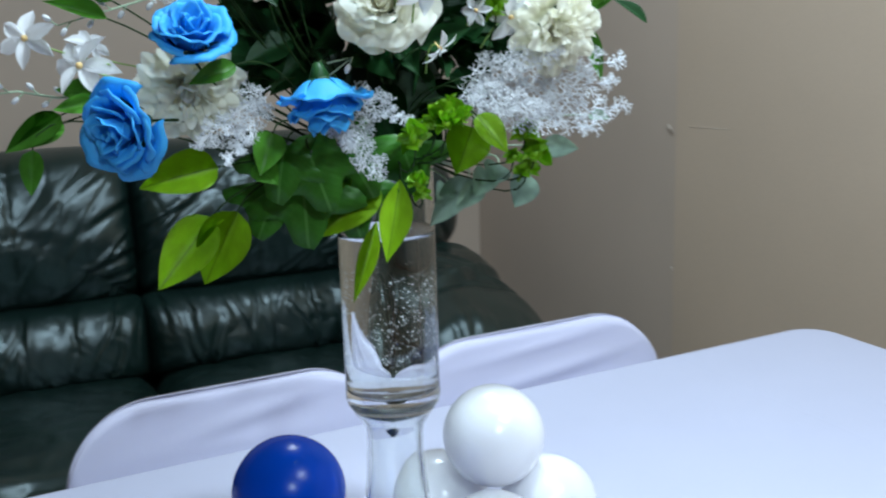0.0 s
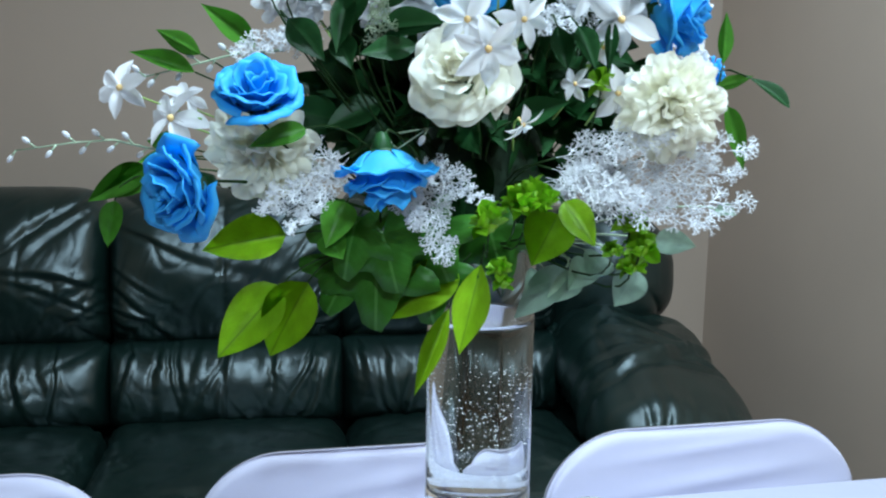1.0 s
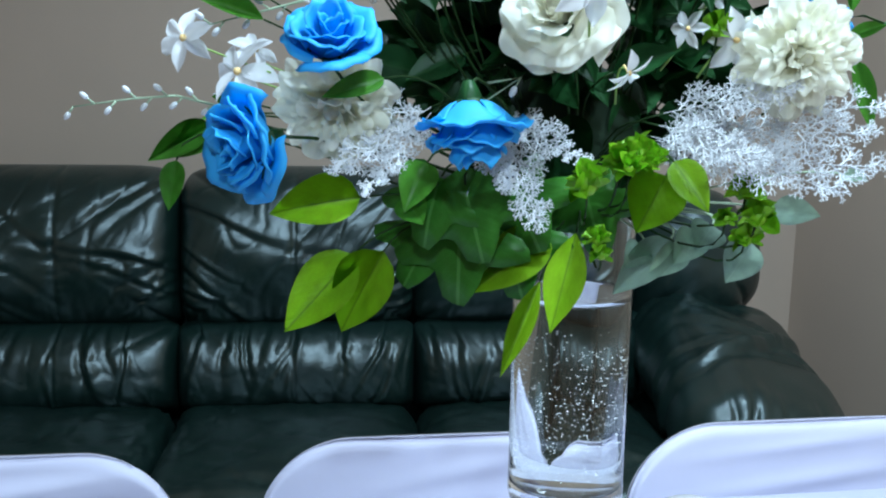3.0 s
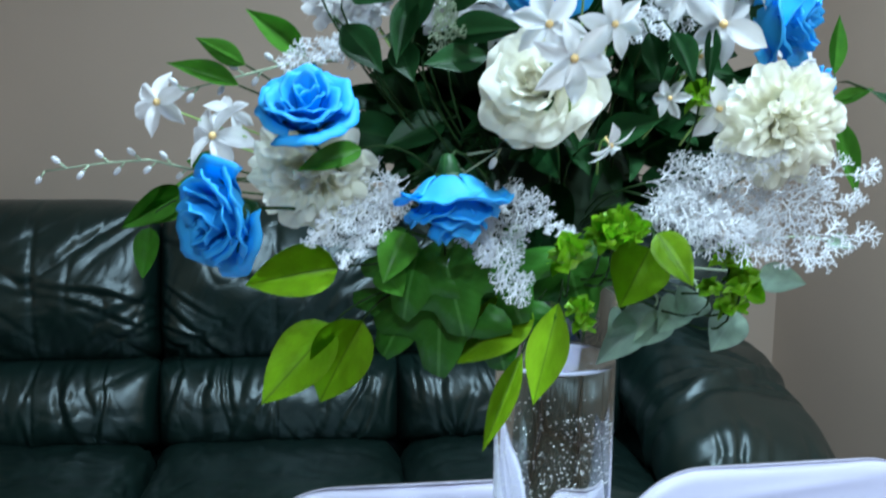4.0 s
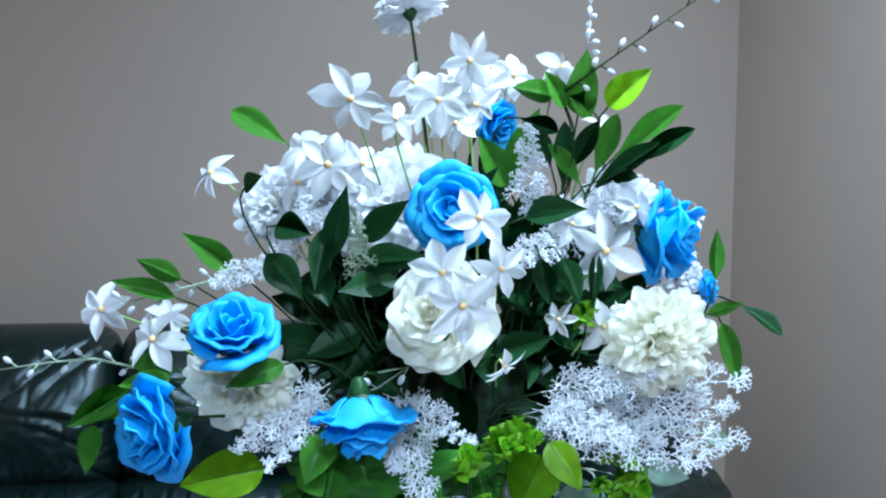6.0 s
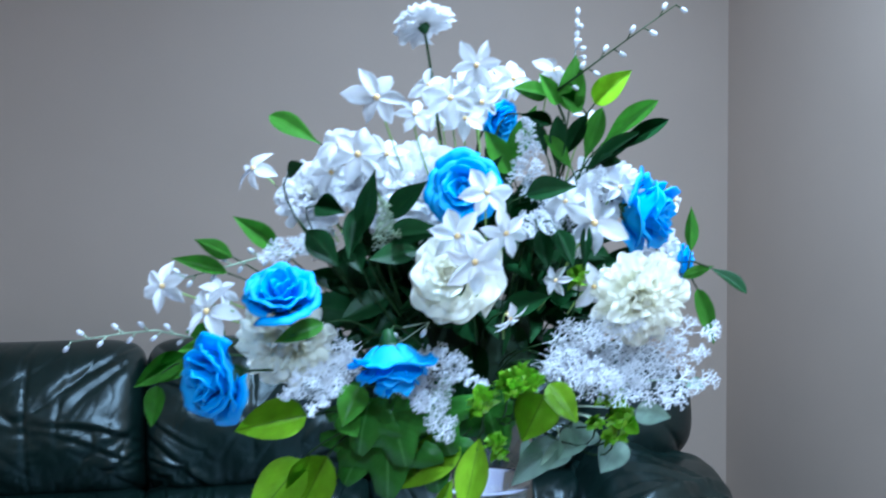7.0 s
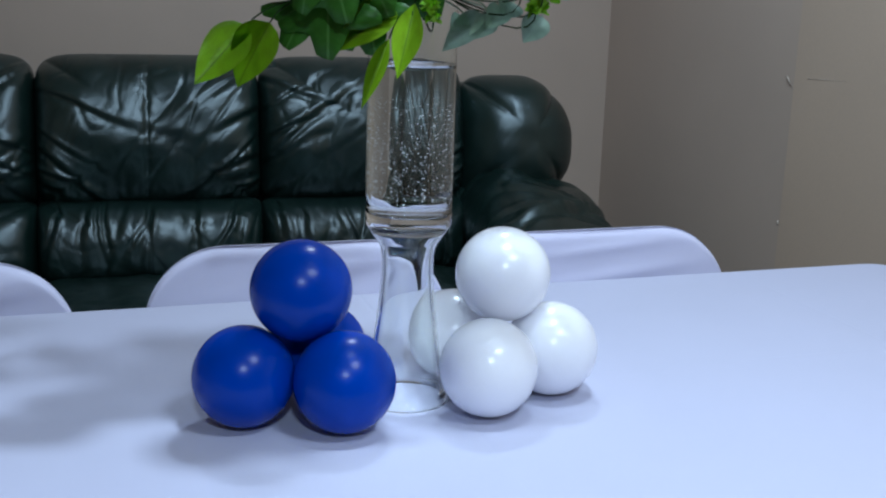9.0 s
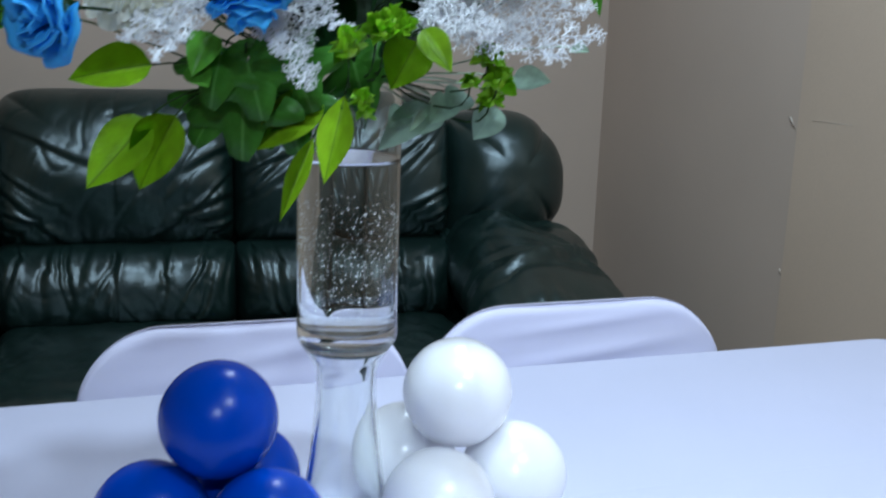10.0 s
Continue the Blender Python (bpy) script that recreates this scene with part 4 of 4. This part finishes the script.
bloom("white_carnation", BUD_IVORY, WHITE_SET, (-0.156, 0.021, 1.383), (-0.3, 0.4, 0.7), 0.0318, 1.00, "ruffled white silk carnation")
bloom("white_carnation", BUD_IVORY, WHITE_SET, (0.005, 0.019, 1.479), (0.1, 0.7, 0.4), 0.0258, 1.00, "ruffled white silk carnation")
# star flowers
star((-0.101, -0.088, 1.460), (0, 0.1, 1), 0.0280, 6)
star((-0.021, -0.154, 1.382), (0.05, 0.1, 1), 0.0238, 6)
star((-0.010, -0.175, 1.351), (0.1, 0, 1), 0.0206, 6)
star((-0.039, -0.204, 1.332), (0.05, -0.05, 1), 0.0247, 6)
star((-0.049, -0.185, 1.350), (-0.1, 0.3, 1), 0.0239, 6)
star((-0.116, -0.065, 1.414), (-0.05, 0.1, 1), 0.0289, 6)
star((-0.070, -0.092, 1.446), (0.2, 0.2, 0.9), 0.0184, 6)
star((-0.038, -0.076, 1.460), (0, 0.2, 1), 0.0272, 6)
star((-0.013, -0.059, 1.489), (0.1, 0.2, 0.9), 0.0242, 6)
star((-0.293, 0.039, 1.296), (-0.15, 0.25, 0.85), 0.0300, 6)
star((-0.253, 0.033, 1.272), (-0.3, 0.3, 0.7), 0.0318, 6)
star((0.079, -0.101, 1.354), (0.1, 0.05, 1), 0.0304, 6)
star((0.076, -0.111, 1.302), (0.1, -0.3, 0.8), 0.0250, 6)
star((-0.209, 0.078, 1.404), (-0.5, 0.3, 0.5), 0.0250, 6)
star((0.042, -0.117, 1.308), (-0.3, 0.1, 0.8), 0.0156, 6)
star((-0.001, -0.141, 1.281), (0.4, -0.6, 0.4), 0.0178, 5)
star((0.067, -0.009, 1.489), (0.2, 0.5, 0.6), 0.0212, 6)
star((0.093, -0.033, 1.442), (0.4, 0.6, 0.4), 0.0199, 6)
star((-0.130, -0.023, 1.424), (-0.2, 0.4, 0.7), 0.0249, 6)
star((-0.007, -0.050, 1.458), (0.2, 0, 0.8), 0.0229, 6)
star((0.030, -0.004, 1.482), (0.3, 0.3, 0.6), 0.0232, 6)
star((-0.152, 0.020, 1.369), (-0.4, 0.1, 0.7), 0.0263, 6)
star((-0.241, 0.052, 1.288), (0.2, 0.5, 0.6), 0.0233, 6)
star((0.073, -0.080, 1.334), (0, -0.3, 0.8), 0.0176, 6)
bloom("white_carnation", BUD_IVORY, WHITE_SET, (-0.052, 0.007, 1.538), (-0.15, 0.75, -0.3), 0.0242, 1.00, "ruffled white silk carnation")
star((-0.036, 0.025, 1.456), (-0.2, 0.5, 0.6), 0.0206, 6)
star((0.186, 0.006, 1.369), (0.8, 0.1, 0.3), 0.0180, 6)
star((-0.106, -0.036, 1.400), (-0.1, -0.3, 0.8), 0.0198, 6)
star((-0.090, -0.049, 1.414), (-0.1, 0.4, 0.8), 0.0233, 6)
star((-0.137, -0.012, 1.399), (-0.3, 0.2, 0.8), 0.0244, 6)
star((-0.167, 0.042, 1.376), (-0.6, 0.1, 0.6), 0.0218, 6)
star((0.112, -0.065, 1.383), (0.2, 0.2, 0.8), 0.0221, 6)
star((0.060, -0.079, 1.372), (0, 0.1, 0.9), 0.0194, 6)
star((-0.023, -0.057, 1.444), (0.1, 0.1, 0.9), 0.0214, 6)
star((-0.049, -0.014, 1.476), (-0.2, 0.4, 0.8), 0.0205, 6)
# frosted fern sprays
fern((0.025, -0.074, 1.230), (0.173, -0.114, 1.255), 0.048, 1)
fern((0.025, -0.094, 1.234), (0.128, -0.138, 1.205), 0.050, 2)
fern((0.033, -0.105, 1.254), (0.100, -0.134, 1.271), 0.041, 3)
fern((0.031, -0.085, 1.237), (0.159, -0.132, 1.229), 0.051, 4)
fern((0.030, -0.105, 1.246), (0.081, -0.142, 1.227), 0.037, 5)
fern((0.058, -0.088, 1.234), (0.157, -0.122, 1.240), 0.047, 6)
fern((-0.064, -0.072, 1.252), (-0.050, -0.125, 1.191), 0.041, 7)
fern((-0.077, -0.071, 1.248), (-0.026, -0.118, 1.222), 0.034, 8)
fern((-0.082, -0.090, 1.249), (-0.072, -0.122, 1.212), 0.033, 9)
fern((-0.115, -0.055, 1.253), (-0.176, -0.078, 1.216), 0.035, 10)
fern((-0.115, -0.055, 1.249), (-0.157, -0.080, 1.203), 0.035, 11)
fern((-0.130, -0.033, 1.345), (-0.192, -0.035, 1.331), 0.032, 12)
fern((-0.114, -0.035, 1.400), (-0.145, -0.051, 1.356), 0.027, 13)
fern((0.038, -0.045, 1.366), (0.032, -0.065, 1.434), 0.033, 14)
fern((0.042, -0.056, 1.355), (0.085, -0.072, 1.393), 0.039, 15)
fern((0.063, -0.069, 1.360), (0.018, -0.093, 1.351), 0.030, 16)
fern((-0.099, -0.047, 1.370), (-0.130, -0.064, 1.378), 0.023, 17)
fern((-0.093, -0.078, 1.327), (-0.096, -0.088, 1.369), 0.030, 18, PALE_FERN, 12)
fern((-0.118, -0.035, 1.381), (-0.115, -0.055, 1.393), 0.019, 19)
# leaves: base, tip, width
leaf((-0.163, -0.059, 1.191), (-0.226, -0.061, 1.182), 0.0356, LIME, OVAL, 0.40, 0.00)
leaf((-0.167, -0.038, 1.147), (-0.216, -0.042, 1.091), 0.0412, LIME, OVAL, 0.40, 0.00)
leaf((-0.146, -0.041, 1.150), (-0.179, -0.042, 1.090), 0.0432, LIME, OVAL, 0.40, 0.00)
leaf((-0.034, -0.076, 1.168), (-0.090, -0.079, 1.129), 0.0359, LIME, OVAL, 0.40, 0.00)
leaf((-0.018, -0.088, 1.172), (-0.035, -0.096, 1.103), 0.0280, LIME, LANCE, 0.40, 0.00)
leaf((-0.043, -0.095, 1.140), (-0.071, -0.112, 1.078), 0.0168, LIME, LANCE, 0.40, 0.00)
leaf((0.028, -0.135, 1.217), (0.006, -0.152, 1.184), 0.0376, LIME, OVAL, 0.40, 0.00)
leaf((0.032, -0.135, 1.226), (0.051, -0.153, 1.197), 0.0232, LIME, OVAL, 0.40, 0.00)
leaf((-0.272, 0.026, 1.233), (-0.319, 0.022, 1.205), 0.0242, GREEN, OVAL, 0.40, 0.00)
leaf((-0.298, 0.019, 1.207), (-0.303, 0.010, 1.170), 0.0191, GREEN, OVAL, 0.40, 0.00)
leaf((-0.236, 0.031, 1.247), (-0.274, 0.036, 1.255), 0.0221, GREEN, OVAL, 0.40, 0.00)
leaf((-0.270, 0.036, 1.226), (-0.313, 0.031, 1.210), 0.0271, GREEN, OVAL, 0.40, 0.00)
leaf((0.053, -0.068, 1.163), (0.010, -0.082, 1.127), 0.0269, SAGE, OVAL, 0.40, 0.00)
leaf((0.072, -0.070, 1.168), (0.052, -0.088, 1.152), 0.0247, SAGE, OVAL, 0.40, 0.00)
leaf((0.110, -0.075, 1.162), (0.086, -0.092, 1.137), 0.0284, SAGE, OVAL, 0.40, 0.00)
leaf((0.122, -0.077, 1.187), (0.147, -0.100, 1.185), 0.0220, SAGE, OVAL, 0.40, 0.00)
leaf((0.168, -0.083, 1.212), (0.175, -0.104, 1.211), 0.0132, SAGE, OVAL, 0.40, 0.00)
leaf((0.063, -0.069, 1.157), (0.035, -0.085, 1.141), 0.0215, SAGE, OVAL, 0.40, 0.00)
leaf((0.035, -0.065, 1.157), (0.019, -0.083, 1.148), 0.0215, SAGE, OVAL, 0.40, 0.00)
leaf((0.082, -0.071, 1.174), (0.066, -0.090, 1.161), 0.0270, SAGE, OVAL, 0.40, 0.00)
leaf((-0.118, -0.065, 1.216), (-0.134, -0.083, 1.187), 0.0267, GREEN, OVAL, 0.40, 0.00)
leaf((-0.133, -0.063, 1.192), (-0.121, -0.085, 1.176), 0.0229, GREEN, OVAL, 0.40, 0.00)
leaf((-0.115, -0.076, 1.346), (-0.103, -0.097, 1.402), 0.0189, DARK, LANCE, 0.40, 0.00)
leaf((-0.095, -0.078, 1.359), (-0.060, -0.103, 1.391), 0.0210, DARK, LANCE, 0.40, 0.00)
leaf((-0.116, -0.075, 1.372), (-0.127, -0.094, 1.328), 0.0184, DARK, LANCE, 0.40, 0.00)
leaf((-0.067, -0.082, 1.333), (-0.111, -0.096, 1.326), 0.0206, DARK, LANCE, 0.40, 0.00)
leaf((-0.095, -0.078, 1.343), (-0.048, -0.105, 1.352), 0.0226, DARK, LANCE, 0.40, 0.00)
leaf((-0.160, -0.070, 1.351), (-0.135, -0.093, 1.322), 0.0244, DARK, LANCE, 0.40, 0.00)
leaf((-0.125, -0.074, 1.342), (-0.116, -0.096, 1.315), 0.0206, DARK, LANCE, 0.40, 0.00)
leaf((0.001, -0.091, 1.279), (0.038, -0.116, 1.296), 0.0215, DARK, LANCE, 0.40, 0.00)
leaf((0.022, -0.094, 1.378), (0.058, -0.119, 1.387), 0.0213, DARK, LANCE, 0.40, 0.00)
leaf((0.033, -0.095, 1.349), (0.036, -0.116, 1.316), 0.0170, DARK, LANCE, 0.40, 0.00)
leaf((0.048, -0.097, 1.349), (0.057, -0.119, 1.320), 0.0178, DARK, LANCE, 0.40, 0.00)
leaf((0.073, -0.100, 1.354), (0.065, -0.120, 1.317), 0.0104, DARK, LANCE, 0.40, 0.00)
leaf((-0.153, -0.071, 1.371), (-0.131, -0.094, 1.368), 0.0220, DARK, LANCE, 0.40, 0.00)
leaf((-0.175, -0.068, 1.397), (-0.163, -0.089, 1.407), 0.0147, DARK, LANCE, 0.40, 0.00)
leaf((0.082, -0.041, 1.392), (0.128, -0.067, 1.432), 0.0161, DARK, SPOON, 0.40, 0.00)
leaf((0.101, -0.044, 1.420), (0.143, -0.069, 1.459), 0.0178, GREEN, SPOON, 0.40, 0.00)
leaf((0.111, -0.045, 1.413), (0.153, -0.071, 1.442), 0.0162, DARK, SPOON, 0.40, 0.00)
leaf((0.062, -0.038, 1.397), (0.058, -0.058, 1.447), 0.0159, DARK, SPOON, 0.40, 0.00)
leaf((0.076, -0.040, 1.398), (0.048, -0.057, 1.429), 0.0143, GREEN, SPOON, 0.40, 0.00)
leaf((0.086, -0.042, 1.406), (0.097, -0.063, 1.453), 0.0176, GREEN, SPOON, 0.40, 0.00)
leaf((0.029, -0.034, 1.449), (0.054, -0.058, 1.437), 0.0167, DARK, SPOON, 0.40, 0.00)
leaf((0.090, -0.042, 1.402), (0.111, -0.065, 1.407), 0.0136, DARK, SPOON, 0.40, 0.00)
leaf((0.069, -0.039, 1.410), (0.082, -0.061, 1.445), 0.0159, DARK, SPOON, 0.40, 0.00)
leaf((0.054, -0.037, 1.410), (0.036, -0.055, 1.441), 0.0142, DARK, SPOON, 0.40, 0.00)
leaf((0.101, -0.023, 1.458), (0.130, -0.037, 1.488), 0.0243, LIME, OVAL, 0.40, 0.00)
leaf((0.078, -0.020, 1.452), (0.082, -0.031, 1.501), 0.0249, GREEN, OVAL, 0.40, 0.00)
leaf((0.025, -0.013, 1.397), (0.001, -0.020, 1.435), 0.0246, GREEN, OVAL, 0.40, 0.00)
leaf((0.057, -0.018, 1.466), (0.026, -0.024, 1.473), 0.0197, GREEN, OVAL, 0.40, 0.00)
leaf((0.069, -0.019, 1.458), (0.050, -0.027, 1.485), 0.0165, GREEN, OVAL, 0.40, 0.00)
leaf((0.090, -0.022, 1.454), (0.070, -0.029, 1.466), 0.0248, GREEN, OVAL, 0.40, 0.00)
leaf((0.026, -0.014, 1.409), (0.047, -0.026, 1.457), 0.0206, GREEN, OVAL, 0.40, 0.00)
leaf((-0.129, 0.007, 1.395), (-0.135, -0.002, 1.405), 0.0124, GREEN, OVAL, 0.40, 0.00)
leaf((-0.239, 0.021, 1.242), (-0.279, 0.017, 1.239), 0.0175, GREEN, OVAL, 0.40, 0.00)
leaf((-0.145, 0.080, 1.427), (-0.194, 0.096, 1.457), 0.0223, GREEN, SPOON, 0.40, 0.00)
leaf((-0.184, -0.006, 1.330), (-0.223, -0.021, 1.362), 0.0203, GREEN, LANCE, 0.40, 0.00)
leaf((-0.226, -0.000, 1.324), (-0.259, -0.016, 1.342), 0.0165, GREEN, LANCE, 0.40, 0.00)
leaf((-0.231, 0.000, 1.310), (-0.277, -0.014, 1.327), 0.0158, GREEN, LANCE, 0.40, 0.00)
leaf((0.162, -0.082, 1.304), (0.186, -0.095, 1.315), 0.0105, GREEN, LANCE, 0.40, 0.00)
leaf((0.181, -0.095, 1.314), (0.211, -0.109, 1.293), 0.0138, DARK, SPOON, 1.00, 0.00)
leaf((0.191, -0.025, 1.322), (0.191, -0.025, 1.364), 0.0131, GREEN, LANCE, 0.40, 0.00)
leaf((0.197, -0.026, 1.288), (0.212, -0.028, 1.236), 0.0171, GREEN, OVAL, 0.40, 0.00)
leaf((-0.148, -0.081, 1.273), (-0.189, -0.096, 1.260), 0.0172, GREEN, OVAL, 0.40, 0.00)
leaf((-0.093, -0.079, 1.203), (-0.085, -0.100, 1.156), 0.0662, IVY, None, 0.3, -0.50)
leaf((-0.108, -0.067, 1.207), (-0.125, -0.084, 1.167), 0.0610, IVY, None, 0.3, -0.50)
leaf((-0.061, -0.073, 1.204), (-0.046, -0.095, 1.162), 0.0639, IVY, None, 0.3, -0.50)
leaf((-0.080, -0.060, 1.184), (-0.086, -0.080, 1.136), 0.0684, IVY, None, 0.3, -0.50)
# dark leaves among the ivy: their colour carries the shade under the blooms
leaf((-0.022, -0.068, 1.250), (-0.019, -0.088, 1.198), 0.0349, DARK, OVAL, 0.3, -0.50)
leaf((-0.037, -0.066, 1.226), (-0.048, -0.084, 1.180), 0.0321, DARK, OVAL, 0.3, -0.50)
leaf((0.006, -0.051, 1.229), (0.028, -0.074, 1.188), 0.0330, DARK, OVAL, 0.3, -0.50)
leaf((-0.009, -0.069, 1.202), (-0.004, -0.090, 1.161), 0.0586, IVY, None, 0.3, -0.50)
leaf((0.027, -0.044, 1.243), (0.060, -0.068, 1.218), 0.0301, DARK, OVAL, 0.3, -0.50)
leaf((0.047, -0.047, 1.252), (0.077, -0.071, 1.237), 0.0254, DARK, OVAL, 0.3, -0.50)
leaf((-0.122, -0.024, 1.275), (-0.168, -0.038, 1.286), 0.0299, DARK, OVAL, 0.3, -0.50)
leaf((-0.130, -0.023, 1.258), (-0.172, -0.038, 1.246), 0.0285, DARK, OVAL, 0.3, -0.50)
leaf((-0.097, -0.017, 1.273), (-0.123, -0.034, 1.320), 0.0318, DARK, OVAL, 0.3, -0.50)
leaf((-0.074, -0.031, 1.275), (-0.113, -0.046, 1.246), 0.0314, DARK, OVAL, 0.3, -0.50)
leaf((0.036, -0.055, 1.279), (0.072, -0.080, 1.298), 0.0279, DARK, OVAL, 0.3, -0.50)
leaf((-0.073, -0.021, 1.311), (-0.098, -0.037, 1.354), 0.0299, DARK, OVAL, 0.3, -0.50)
leaf((0.039, -0.056, 1.323), (0.054, -0.078, 1.362), 0.0261, DARK, OVAL, 0.3, -0.50)
leaf((-0.154, -0.030, 1.235), (-0.191, -0.045, 1.226), 0.0253, DARK, OVAL, 0.3, -0.50)
leaf((-0.093, -0.058, 1.180), (-0.099, -0.078, 1.123), 0.0732, IVY, None, 0.3, -0.50)
leaf((-0.062, -0.062, 1.172), (-0.055, -0.084, 1.127), 0.0611, IVY, None, 0.3, -0.50)
leaf((-0.107, -0.036, 1.172), (-0.133, -0.053, 1.131), 0.0628, IVY, None, 0.3, -0.50)
# lime bud clusters
bud_cluster((-0.023, -0.138, 1.211), 0.0140, 9)
bud_cluster((-0.002, -0.131, 1.224), 0.0114, 10)
bud_cluster((0.010, -0.132, 1.229), 0.0123, 11)
bud_cluster((0.019, -0.134, 1.225), 0.0095, 9)
bud_cluster((0.002, -0.142, 1.222), 0.0094, 9)
bud_cluster((-0.006, -0.100, 1.169), 0.0090, 8)
bud_cluster((-0.003, -0.100, 1.159), 0.0075, 7)
bud_cluster((0.093, -0.103, 1.203), 0.0123, 10)
bud_cluster((0.101, -0.104, 1.185), 0.0134, 10)
bud_cluster((0.098, -0.094, 1.170), 0.0115, 9)
bud_cluster((0.064, -0.109, 1.308), 0.0109, 9)
bud_cluster((0.077, -0.111, 1.185), 0.0071, 7)
# sprigs
sprig([(-0.242, 0.052, 1.245), (-0.272, 0.056, 1.245), (-0.303, 0.060, 1.252), (-0.337, 0.065, 1.249), (-0.383, 0.071, 1.242)], 11, 0.0011)
sprig([(-0.162, -0.009, 1.328), (-0.194, -0.005, 1.326), (-0.235, 0.001, 1.315), (-0.269, 0.005, 1.306)], 10, 0.0010)
sprig([(0.065, -0.029, 1.470), (0.092, -0.032, 1.489), (0.127, -0.037, 1.514), (0.170, -0.043, 1.544)], 9, 0.0008, STEM)
sprig([(0.082, -0.021, 1.496), (0.085, -0.021, 1.511), (0.086, -0.021, 1.531)], 8, 0.0006, FROST)
sprig([(-0.084, -0.110, 1.272), (-0.063, -0.113, 1.276), (-0.084, -0.110, 1.261), (-0.102, -0.108, 1.255)], 3, 0.0008)

# the leafy inside of the arrangement, dense; dark leaves put its shade into colour
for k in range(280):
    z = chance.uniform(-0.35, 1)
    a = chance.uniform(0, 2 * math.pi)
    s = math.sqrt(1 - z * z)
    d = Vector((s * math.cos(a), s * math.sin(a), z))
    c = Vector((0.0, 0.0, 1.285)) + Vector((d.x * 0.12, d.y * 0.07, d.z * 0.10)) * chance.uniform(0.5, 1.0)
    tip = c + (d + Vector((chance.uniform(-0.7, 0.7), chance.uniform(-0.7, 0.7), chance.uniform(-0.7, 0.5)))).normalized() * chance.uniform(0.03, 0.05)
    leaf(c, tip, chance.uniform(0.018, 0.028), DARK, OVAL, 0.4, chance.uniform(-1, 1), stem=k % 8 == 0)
